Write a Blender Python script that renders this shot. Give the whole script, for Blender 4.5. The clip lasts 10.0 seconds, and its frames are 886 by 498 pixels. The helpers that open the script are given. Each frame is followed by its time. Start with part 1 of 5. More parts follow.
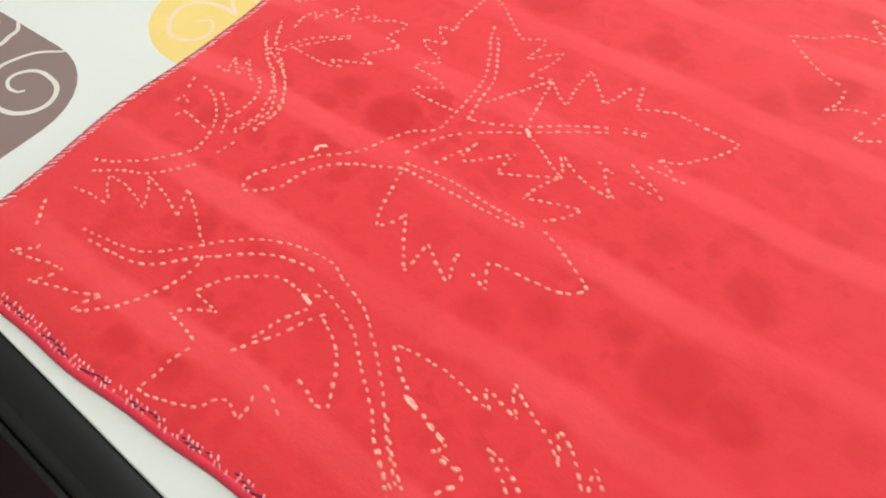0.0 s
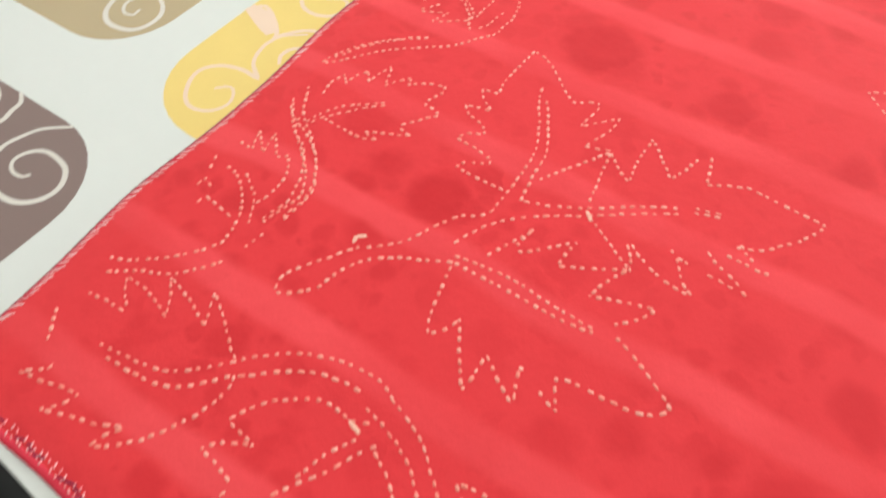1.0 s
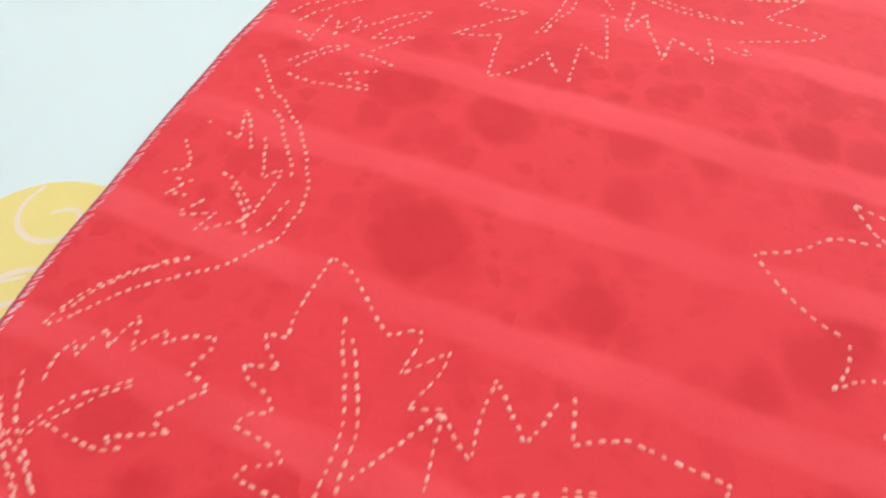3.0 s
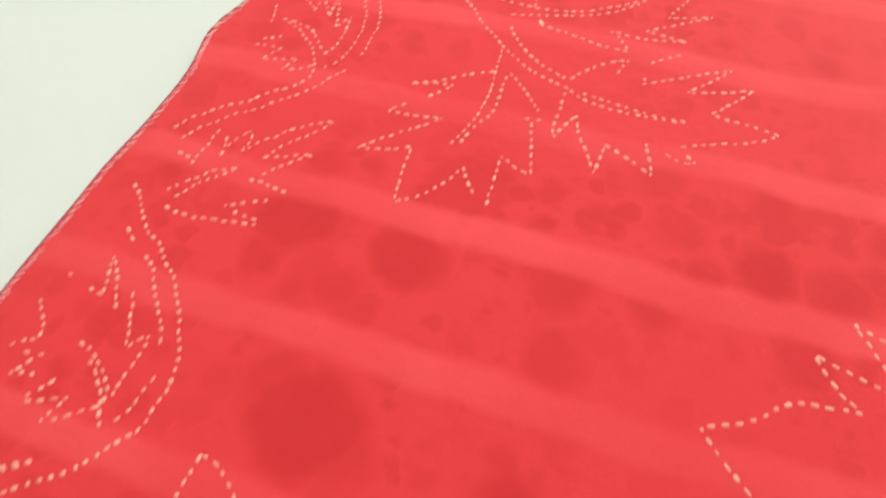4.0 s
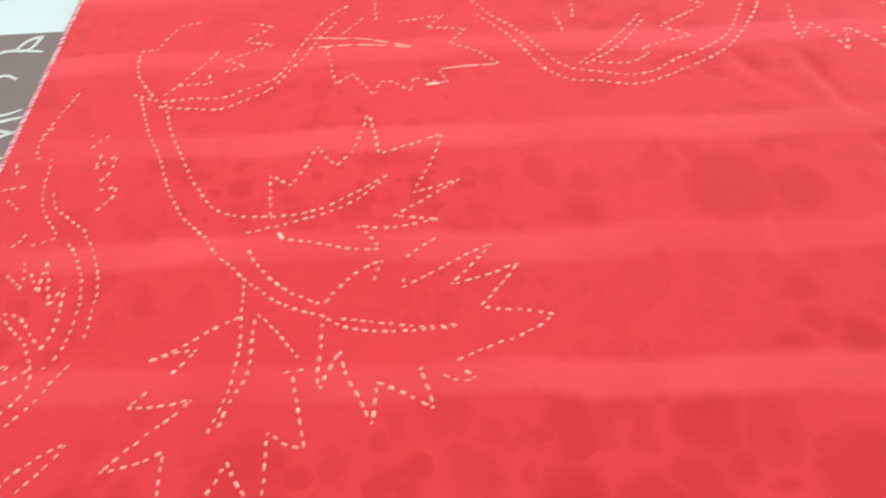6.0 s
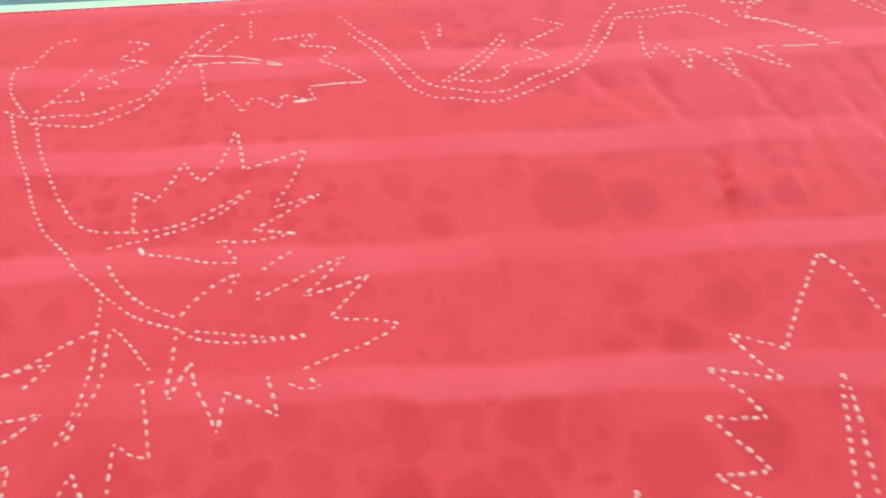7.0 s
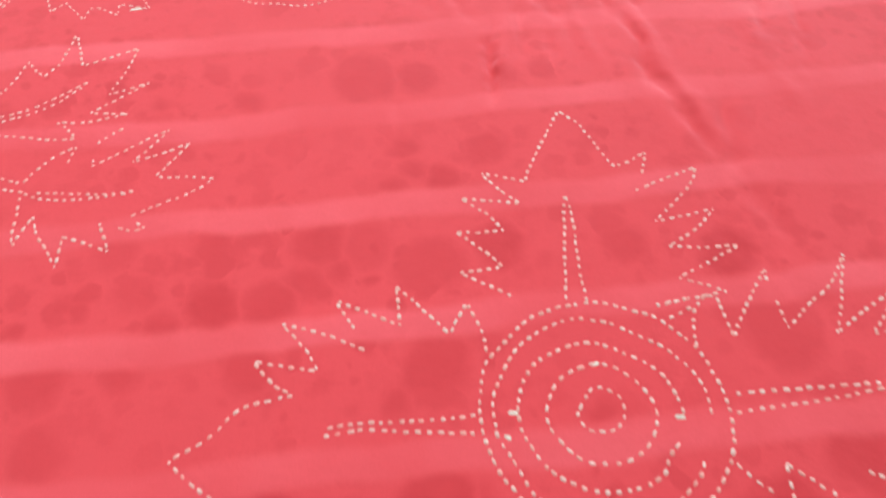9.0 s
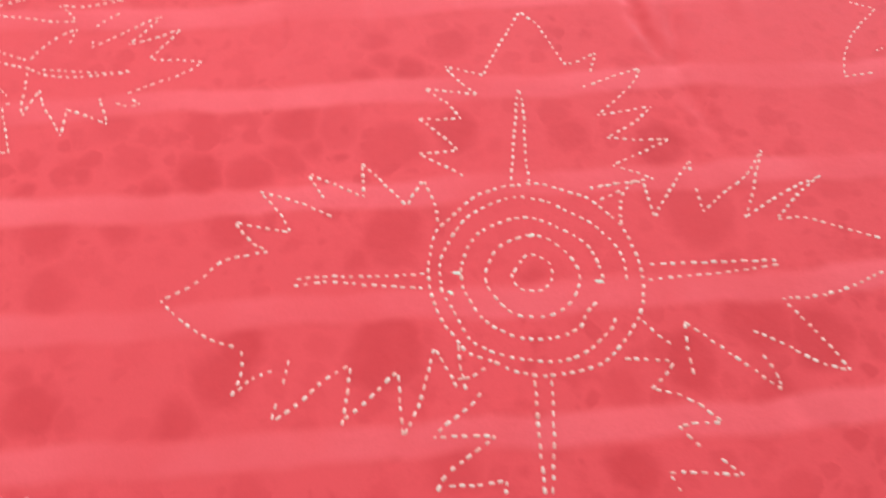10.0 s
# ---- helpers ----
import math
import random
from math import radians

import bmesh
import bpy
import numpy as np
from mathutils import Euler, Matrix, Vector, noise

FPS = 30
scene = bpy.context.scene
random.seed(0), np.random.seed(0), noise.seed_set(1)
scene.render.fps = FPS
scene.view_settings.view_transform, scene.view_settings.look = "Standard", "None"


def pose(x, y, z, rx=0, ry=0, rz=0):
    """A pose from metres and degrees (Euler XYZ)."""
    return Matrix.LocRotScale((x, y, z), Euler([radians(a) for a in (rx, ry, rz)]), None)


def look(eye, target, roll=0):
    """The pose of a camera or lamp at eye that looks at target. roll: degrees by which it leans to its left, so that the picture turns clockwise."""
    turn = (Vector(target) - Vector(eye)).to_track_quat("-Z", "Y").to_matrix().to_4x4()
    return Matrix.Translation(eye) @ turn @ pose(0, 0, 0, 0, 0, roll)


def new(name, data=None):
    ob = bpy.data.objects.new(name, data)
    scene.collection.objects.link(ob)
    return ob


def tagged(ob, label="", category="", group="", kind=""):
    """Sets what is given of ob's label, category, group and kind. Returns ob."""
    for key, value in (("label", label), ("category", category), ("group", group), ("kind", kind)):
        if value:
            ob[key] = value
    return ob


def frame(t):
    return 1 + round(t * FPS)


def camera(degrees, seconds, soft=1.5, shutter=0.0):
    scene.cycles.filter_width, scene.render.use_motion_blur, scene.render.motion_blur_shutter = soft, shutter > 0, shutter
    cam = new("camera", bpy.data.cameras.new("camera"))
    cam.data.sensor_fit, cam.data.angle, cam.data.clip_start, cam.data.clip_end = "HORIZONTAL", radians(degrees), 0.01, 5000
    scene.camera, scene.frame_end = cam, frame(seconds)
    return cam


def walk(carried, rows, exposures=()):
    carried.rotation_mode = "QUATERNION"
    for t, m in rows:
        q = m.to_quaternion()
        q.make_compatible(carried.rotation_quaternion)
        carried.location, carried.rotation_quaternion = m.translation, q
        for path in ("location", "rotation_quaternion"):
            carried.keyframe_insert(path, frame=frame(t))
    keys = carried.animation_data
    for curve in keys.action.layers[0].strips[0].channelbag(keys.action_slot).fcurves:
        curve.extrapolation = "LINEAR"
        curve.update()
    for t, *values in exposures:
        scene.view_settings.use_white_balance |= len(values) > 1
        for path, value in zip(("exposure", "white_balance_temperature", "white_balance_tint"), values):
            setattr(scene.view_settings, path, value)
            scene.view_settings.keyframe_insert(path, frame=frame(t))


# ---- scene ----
cam = camera(62.3, 10.0, soft=1.75, shutter=0.5)
PATH = [
    (0, (-0.107, -0.506, 0.328), (-0.918, 0.349, -1.288), -0.3),
    (0.5, (-0.143, -0.495, 0.324), (-0.957, 0.334, -1.304), -1.6),
    (1, (-0.177, -0.471, 0.326), (-0.989, 0.369, -1.297), -1.9),
    (1.5, (-0.208, -0.421, 0.323), (-0.948, 0.504, -1.289), -1.0),
    (2, (-0.229, -0.38, 0.309), (-0.897, 0.602, -1.3), -0.9),
    (2.5, (-0.231, -0.349, 0.307), (-0.888, 0.636, -1.305), -2.1),
    (2.7, (-0.238, -0.324, 0.311), (-0.873, 0.647, -1.318), -2.1),
    (3.8, (-0.244, -0.195, 0.306), (-0.86, 0.734, -1.355), -5.0),
    (4, (-0.25, -0.178, 0.304), (-0.859, 0.791, -1.336), -4.6),
    (4.5, (-0.26, -0.129, 0.312), (-0.82, 0.887, -1.317), -6.1),
    (5, (-0.267, -0.088, 0.308), (-0.701, 0.946, -1.348), -6.6),
    (5.5, (-0.251, -0.046, 0.318), (-0.65, 0.969, -1.359), -10.9),
    (5.7, (-0.244, -0.038, 0.324), (-0.613, 1.003, -1.343), -10.4),
    (6.8, (-0.184, -0.027, 0.348), (-0.42, 1.073, -1.306), -6.0),
    (7, (-0.172, -0.03, 0.346), (-0.377, 1.074, -1.31), -4.7),
    (7.5, (-0.14, -0.036, 0.355), (-0.24, 1.084, -1.3), -1.4),
    (8, (-0.113, -0.05, 0.354), (-0.165, 1.037, -1.324), -0.6),
    (8.5, (-0.096, -0.084, 0.362), (-0.141, 1.024, -1.302), -0.1),
    (9, (-0.08, -0.137, 0.373), (-0.099, 0.941, -1.312), 0.6),
    (9.5, (-0.07, -0.173, 0.394), (-0.105, 0.823, -1.34), -0.3),
    (10, (-0.051, -0.187, 0.412), (-0.063, 0.696, -1.383), 2.9),
]
EXPOSURES = [
    (0.0, 0.25, 6600, 10),
    (1.2, 0.17, 6600, 10),
    (2.0, 0.15, 5650, 7),
    (2.7, 0.15, 5650, 7),
    (3.8, 0.08, 6850, 4),
    (4.2, 0.05, 6800, 7),
    (5.0, 0.0, 6050, 10),
    (5.7, 0.02, 6150, 10),
    (6.8, 0.2, 4200, -36),
    (8.5, 0.26, 4200, -36),
    (10.0, 0.38, 4050, -42),
]
walk(cam, [(t, look(eye, target, roll)) for t, eye, target, roll in PATH], EXPOSURES)

# ---- light: daylight through one window beyond the far side of the table ----
world = bpy.data.worlds.new("world")
scene.world = world
world.use_nodes = True
sky = world.node_tree.nodes.new("ShaderNodeTexSky")
sky.sky_type, sky.sun_disc = "NISHITA", False
sky.sun_elevation, sky.sun_rotation = radians(40), radians(20)
world.node_tree.nodes["Background"].inputs["Strength"].default_value = 0.1
world.node_tree.links.new(sky.outputs[0], world.node_tree.nodes["Background"].inputs["Color"])


def area(name, eye, target, w, h, watts, colour):
    lamp = bpy.data.lights.new(name, "AREA")
    lamp.shape, lamp.size, lamp.size_y, lamp.energy, lamp.color = "RECTANGLE", w, h, watts, colour
    ob = new(name, lamp)
    ob.matrix_world = look(eye, target)
    return ob


area("window_daylight", (0.5, 2.46, 1.05), (-0.1, 0, 0.0), 2.2, 1.6, 53, (0.97, 0.99, 1.0))
# added overhead fill that softens the grazing window light; no such lamp is seen
area("fill_panel_glow", (-0.75, 0.35, 2.055), (-0.75, 0.35, 0.0), 1.15, 0.55, 20, (1.0, 0.985, 0.96))

# ---- materials ----
CM = 0.01


class Nodes:
    def __init__(self, name, rough=0.6, metal=0.0, spec=0.5):
        self.mat = bpy.data.materials.new(name)
        self.mat.use_nodes = True
        self.t = self.mat.node_tree
        self.b = self.t.nodes["Principled BSDF"]
        self.b.inputs["Roughness"].default_value = rough
        self.b.inputs["Metallic"].default_value = metal
        self.b.inputs["Specular IOR Level"].default_value = spec
        self.co = self.add("ShaderNodeTexCoord").outputs["Object"]

    def add(self, kind, **inputs):
        n = self.t.nodes.new(kind)
        for k, v in inputs.items():
            self.set(n, k.replace("_", " "), v)
        return n

    def set(self, n, k, v):
        s = n.inputs[int(k[1:])] if k[0] == "i" and k[1:].isdigit() else n.inputs[k]
        if isinstance(v, bpy.types.NodeSocket):
            self.t.links.new(v, s)
        else:
            s.default_value = v

    def math(self, op, a, b=0.0, c=0.0):
        n = self.t.nodes.new("ShaderNodeMath")
        n.operation = op
        for i, v in enumerate((a, b, c)):
            self.set(n, "i%d" % i, v)
        return n.outputs[0]

    def smooth(self, v, lo, hi):
        n = self.t.nodes.new("ShaderNodeMapRange")
        n.interpolation_type = "SMOOTHSTEP"
        for k, x in (("Value", v), ("From Min", lo), ("From Max", hi)):
            self.set(n, k, x)
        return n.outputs[0]

    def noise(self, scale, detail=3.0, co=None):
        n = self.add("ShaderNodeTexNoise", Scale=scale, Detail=detail)
        self.t.links.new(co or self.co, n.inputs["Vector"])
        return n.outputs["Fac"]

    def mix(self, fac, a, b, blend="MIX"):
        n = self.t.nodes.new("ShaderNodeMix")
        n.data_type, n.blend_type = "RGBA", blend
        self.set(n, "i0", fac)
        self.set(n, "i6", a)
        self.set(n, "i7", b)
        return n.outputs[2]

    def colour(self, c):
        self.set(self.b, "Base Color", c)

    def bump(self, height, strength, distance=0.001):
        n = self.add("ShaderNodeBump", Strength=strength, Distance=distance, Height=height)
        self.t.links.new(n.outputs[0], self.b.inputs["Normal"])


def plain(name, c, rough=0.6, vary=0.12, scale=30.0, spec=0.4, bump=0.0):
    m = Nodes(name, rough, 0.0, spec)
    dark = tuple(x * (1 - vary) for x in c) + (1,)
    light = tuple(min(1, x * (1 + vary)) for x in c) + (1,)
    big, fine = m.noise(scale, 3.0), m.noise(scale * 12, 2.0)
    m.colour(m.mix(m.math("ADD", m.math("MULTIPLY", big, 0.6), m.math("MULTIPLY", fine, 0.4)), dark, light))
    if bump:
        m.bump(fine, bump)
    return m.mat


# the red cloth: even bands 8 cm apart, lit folds painted lighter, mottled dye between
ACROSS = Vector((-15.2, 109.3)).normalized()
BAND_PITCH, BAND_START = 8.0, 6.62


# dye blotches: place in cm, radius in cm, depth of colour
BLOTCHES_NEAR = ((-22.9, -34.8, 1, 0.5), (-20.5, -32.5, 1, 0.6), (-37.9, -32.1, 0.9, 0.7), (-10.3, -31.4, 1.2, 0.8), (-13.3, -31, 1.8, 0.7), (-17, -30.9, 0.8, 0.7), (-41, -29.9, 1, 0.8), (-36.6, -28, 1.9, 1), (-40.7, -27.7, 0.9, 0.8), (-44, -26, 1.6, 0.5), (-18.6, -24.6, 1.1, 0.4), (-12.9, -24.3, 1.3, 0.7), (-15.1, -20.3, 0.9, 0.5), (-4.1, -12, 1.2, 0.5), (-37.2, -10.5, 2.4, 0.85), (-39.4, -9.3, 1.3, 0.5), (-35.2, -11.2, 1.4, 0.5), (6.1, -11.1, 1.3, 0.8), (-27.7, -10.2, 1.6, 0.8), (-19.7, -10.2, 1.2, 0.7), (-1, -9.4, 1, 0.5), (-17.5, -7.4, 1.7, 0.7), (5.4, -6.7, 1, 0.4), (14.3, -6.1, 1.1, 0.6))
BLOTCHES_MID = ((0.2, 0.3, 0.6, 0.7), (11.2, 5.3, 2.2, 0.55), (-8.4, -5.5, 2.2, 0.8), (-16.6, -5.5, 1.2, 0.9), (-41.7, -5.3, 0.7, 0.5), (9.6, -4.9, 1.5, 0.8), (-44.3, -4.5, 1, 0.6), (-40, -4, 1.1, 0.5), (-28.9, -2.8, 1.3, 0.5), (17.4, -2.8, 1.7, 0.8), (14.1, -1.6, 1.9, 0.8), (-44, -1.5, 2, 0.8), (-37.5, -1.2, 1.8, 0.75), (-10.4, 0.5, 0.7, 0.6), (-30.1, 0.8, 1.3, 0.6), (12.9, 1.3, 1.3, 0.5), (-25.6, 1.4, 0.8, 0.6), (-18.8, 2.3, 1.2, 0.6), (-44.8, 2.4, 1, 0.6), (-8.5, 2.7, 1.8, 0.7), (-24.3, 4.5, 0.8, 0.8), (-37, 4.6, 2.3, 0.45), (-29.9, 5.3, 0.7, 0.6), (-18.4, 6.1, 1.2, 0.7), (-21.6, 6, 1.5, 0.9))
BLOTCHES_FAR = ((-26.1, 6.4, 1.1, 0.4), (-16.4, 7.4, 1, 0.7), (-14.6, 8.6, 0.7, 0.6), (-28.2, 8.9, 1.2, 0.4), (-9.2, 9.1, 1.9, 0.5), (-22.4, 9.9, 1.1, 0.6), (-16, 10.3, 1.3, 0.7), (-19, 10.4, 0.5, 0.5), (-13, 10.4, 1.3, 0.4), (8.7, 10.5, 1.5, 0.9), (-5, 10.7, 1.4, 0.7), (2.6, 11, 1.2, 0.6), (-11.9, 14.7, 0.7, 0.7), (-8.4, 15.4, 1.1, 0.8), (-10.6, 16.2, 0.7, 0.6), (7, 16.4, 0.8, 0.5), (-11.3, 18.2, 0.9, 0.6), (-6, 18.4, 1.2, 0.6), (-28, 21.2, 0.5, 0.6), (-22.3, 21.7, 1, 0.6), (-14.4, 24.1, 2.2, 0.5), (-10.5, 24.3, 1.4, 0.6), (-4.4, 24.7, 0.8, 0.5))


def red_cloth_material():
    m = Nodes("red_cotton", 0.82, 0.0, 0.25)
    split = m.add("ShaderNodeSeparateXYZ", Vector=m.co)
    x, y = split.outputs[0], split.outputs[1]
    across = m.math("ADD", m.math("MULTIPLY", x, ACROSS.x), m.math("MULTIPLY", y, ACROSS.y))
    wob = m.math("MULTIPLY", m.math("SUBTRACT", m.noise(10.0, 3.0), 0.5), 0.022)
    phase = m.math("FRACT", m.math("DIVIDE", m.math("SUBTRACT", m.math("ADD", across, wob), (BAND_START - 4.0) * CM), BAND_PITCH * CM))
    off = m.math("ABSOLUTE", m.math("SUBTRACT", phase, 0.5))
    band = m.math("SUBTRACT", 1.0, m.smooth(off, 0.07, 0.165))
    # mottling: uneven darker flecks where the dye took more strongly
    moved = m.co
    for scale, reach in ((24.0, 0.02), (85.0, 0.009)):
        warp = m.add("ShaderNodeTexNoise", Scale=scale, Detail=2.0, Vector=m.co)
        shift = m.t.nodes.new("ShaderNodeVectorMath")
        shift.operation = "MULTIPLY_ADD"
        m.t.links.new(warp.outputs["Color"], shift.inputs[0])
        shift.inputs[1].default_value = (reach, reach, 0.0)
        m.t.links.new(moved, shift.inputs[2])
        moved = shift.outputs[0]
    patches = None
    for scale, size in ((30.0, 0.4), (55.0, 0.44)):
        v = m.add("ShaderNodeTexVoronoi", Scale=scale, Vector=moved)
        v.voronoi_dimensions = "2D"
        own = m.add("ShaderNodeSeparateColor", Color=v.outputs["Color"])
        radius = m.math("MULTIPLY", m.math("POWER", own.outputs[0], 2.0), size)
        p = m.smooth(m.math("SUBTRACT", radius, v.outputs["Distance"]), -0.1, 0.14)
        patches = p if patches is None else m.math("MAXIMUM", patches, m.math("MULTIPLY", p, 0.8))
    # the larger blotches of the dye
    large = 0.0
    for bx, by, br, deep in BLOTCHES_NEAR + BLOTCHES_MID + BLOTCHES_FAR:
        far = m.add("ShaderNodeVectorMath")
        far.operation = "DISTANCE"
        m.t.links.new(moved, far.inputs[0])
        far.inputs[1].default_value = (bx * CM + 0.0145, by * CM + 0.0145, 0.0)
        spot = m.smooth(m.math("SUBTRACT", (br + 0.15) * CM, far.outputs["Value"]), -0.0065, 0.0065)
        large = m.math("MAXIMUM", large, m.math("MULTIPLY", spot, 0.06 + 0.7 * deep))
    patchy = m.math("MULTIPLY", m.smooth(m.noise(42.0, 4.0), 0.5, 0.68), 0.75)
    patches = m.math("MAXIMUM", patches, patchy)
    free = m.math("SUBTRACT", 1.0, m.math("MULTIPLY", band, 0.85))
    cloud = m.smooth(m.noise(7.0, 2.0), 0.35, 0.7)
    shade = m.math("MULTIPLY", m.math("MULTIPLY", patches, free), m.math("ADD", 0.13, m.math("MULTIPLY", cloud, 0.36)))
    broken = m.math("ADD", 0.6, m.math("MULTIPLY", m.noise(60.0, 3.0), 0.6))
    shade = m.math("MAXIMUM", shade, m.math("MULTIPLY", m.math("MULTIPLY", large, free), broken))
    # paler bands: the brightness of the raised folds, put into the base colour
    lit_folds = m.math("MULTIPLY", band, m.math("ADD", 0.15, m.smooth(m.noise(7.0, 4.0), 0.25, 0.72)))
    base = m.mix(lit_folds, (0.77, 0.045, 0.053, 1), (0.87, 0.078, 0.089, 1))
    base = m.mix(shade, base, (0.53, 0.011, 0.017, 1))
    yarn = m.noise(900.0, 2.0)
    base = m.mix(m.math("MULTIPLY", yarn, 0.25), base, (0.55, 0.022, 0.026, 1))
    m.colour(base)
    m.bump(m.math("ADD", m.math("MULTIPLY", yarn, 0.5), m.math("MULTIPLY", m.noise(150.0, 3.0), 1.2)), 0.25, 0.0006)
    m.b.inputs["Sheen Weight"].default_value = 0.27
    m.b.inputs["Sheen Roughness"].default_value = 0.4
    return m.mat


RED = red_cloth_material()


def thread(name, pale, deep, low, high):
    """Cotton thread whose stitches differ a little: some paler, some with red fibres showing through."""
    m = Nodes(name, 0.72, 0.0, 0.25)
    own = m.add("ShaderNodeNewGeometry").outputs["Random Per Island"]
    info = m.add("ShaderNodeObjectInfo").outputs["Random"]
    mixed = m.math("FRACT", m.math("ADD", own, info))
    fibre = m.noise(1500.0, 2.0)
    m.colour(m.mix(m.smooth(m.math("ADD", m.math("MULTIPLY", mixed, 0.75), m.math("MULTIPLY", fibre, 0.25)), low, high), deep + (1,), pale + (1,)))
    m.bump(fibre, 0.2, 0.0004)
    return m.mat


THREAD = thread("cream_thread", (0.875, 0.405, 0.325), (0.83, 0.26, 0.20), 0.1, 0.9)
PALE_THREAD = plain("pale_thread", (0.88, 0.51, 0.39), 0.75, 0.12, 120, 0.2, 0.2)
PINK_THREAD = thread("pink_thread", (0.88, 0.56, 0.54), (0.82, 0.30, 0.31), 0.05, 0.8)
PLUM_THREAD = plain("plum_thread", (0.36, 0.15, 0.16), 0.8, 0.3, 150, 0.2)
ROSE_THREAD = thread("rose_thread", (0.86, 0.43, 0.42), (0.80, 0.21, 0.22), 0.05, 0.85)
DARK_THREAD = plain("maroon_thread", (0.22, 0.025, 0.075), 0.8, 0.3, 150, 0.2)
HEM = plain("crimson_hem", (0.68, 0.045, 0.075), 0.85, 0.2, 90, 0.2, 0.3)
WHITE = plain("white_vinyl", (0.70, 0.755, 0.71), 0.45, 0.03, 8, 0.4)
BROWN = plain("taupe_print", (0.24, 0.178, 0.158), 0.45, 0.05, 40, 0.4)
OLIVE = plain("olive_print", (0.48, 0.40, 0.24), 0.45, 0.05, 40, 0.4)
YELLOW = plain("yellow_print", (0.82, 0.64, 0.205), 0.45, 0.05, 40, 0.4)
PALE_YELLOW = plain("pale_yellow_print", (0.80, 0.68, 0.42), 0.45, 0.05, 40, 0.4)
CREAM_LINE = plain("cream_print_line", (0.70, 0.69, 0.62), 0.45, 0.04, 60, 0.4)
PINK_LINE = plain("blush_print_line", (0.84, 0.66, 0.50), 0.45, 0.04, 60, 0.4)
BLACK = plain("black_lacquer", (0.008, 0.010, 0.0095), 0.45, 0.25, 25, 0.3)
DARK_FLOOR = plain("dark_floor_tile", (0.020, 0.008, 0.012), 0.6, 0.3, 6, 0.2)
GREY_RUG = plain("grey_rug_wool", (0.32, 0.30, 0.30), 0.9, 0.2, 12, 0.2, 0.5)
WALL = plain("white_wall_paint", (0.72, 0.71, 0.68), 0.9, 0.03, 3, 0.2)
FRAME_WHITE = plain("white_frame_paint", (0.8, 0.8, 0.8), 0.4, 0.03, 10, 0.4)
GLASS = Nodes("window_glass", 0.02)
GLASS.colour((1, 1, 1, 1))
GLASS.b.inputs["Transmission Weight"].default_value = 1.0
GLASS = GLASS.mat


# ---- builders ----
def mesh_of(name, verts, faces, material, smooth=False):
    me = bpy.data.meshes.new(name)
    me.from_pydata(verts, [], faces)
    me.materials.append(material)
    if smooth:
        me.polygons.foreach_set("use_smooth", [True] * len(me.polygons))
    me.update()
    return me


def thing(name, me, label, category, kind="", group=""):
    return tagged(new(name, me), label, category, group, kind)


def part(name, me, parent, label="", kind=""):
    ob = new(name, me)
    ob.parent = parent
    return tagged(ob, label, kind=kind)


def box_mesh(name, lo, hi, material, bevel=0.0):
    bm = bmesh.new()
    bmesh.ops.create_cube(bm, size=1.0)
    for v in bm.verts:
        v.co = Vector([(a + b) / 2 + c * (b - a) for a, b, c in zip(lo, hi, v.co)])
    if bevel:
        bmesh.ops.bevel(bm, geom=bm.edges[:], offset=bevel, segments=3, affect="EDGES", profile=0.5)
    me = bpy.data.meshes.new(name)
    bm.to_mesh(me)
    bm.free()
    me.materials.append(material)
    return me


def smooth_path(points, step=0.12, corner=48):
    """A path in cm through the points: soft along gentle bends, sharp at the corners."""
    p = [Vector(q) for q in points]
    tang = []
    for i, q in enumerate(p):
        if 0 < i < len(p) - 1:
            a, b = q - p[i - 1], p[i + 1] - q
            bend = math.degrees(a.angle(b, 0.0))
            tang.append((p[i + 1] - p[i - 1]) * 0.5 if bend < corner else None)
        else:
            tang.append(None)
    out = []
    for i in range(len(p) - 1):
        d = p[i + 1] - p[i]
        ta = (tang[i].normalized() * d.length) if tang[i] else d
        tb = (tang[i + 1].normalized() * d.length) if tang[i + 1] else d
        n = max(1, int(d.length / step))
        for k in range(n):
            s = k / n
            out.append(p[i] * (2 * s**3 - 3 * s**2 + 1) + ta * (s**3 - 2 * s**2 + s) + p[i + 1] * (3 * s**2 - 2 * s**3) + tb * (s**3 - s**2))
    out.append(p[-1])
    return out


def at_length(path, lengths, s):
    i = min(max(int(np.searchsorted(lengths, s)) - 1, 0), len(path) - 2)
    seg = lengths[i + 1] - lengths[i]
    f = (s - lengths[i]) / seg if seg > 1e-9 else 0.0
    return path[i].lerp(path[i + 1], min(max(f, 0.0), 1.0))


def lengths_of(path):
    return np.concatenate([[0.0], np.cumsum([(b - a).length for a, b in zip(path, path[1:])])])


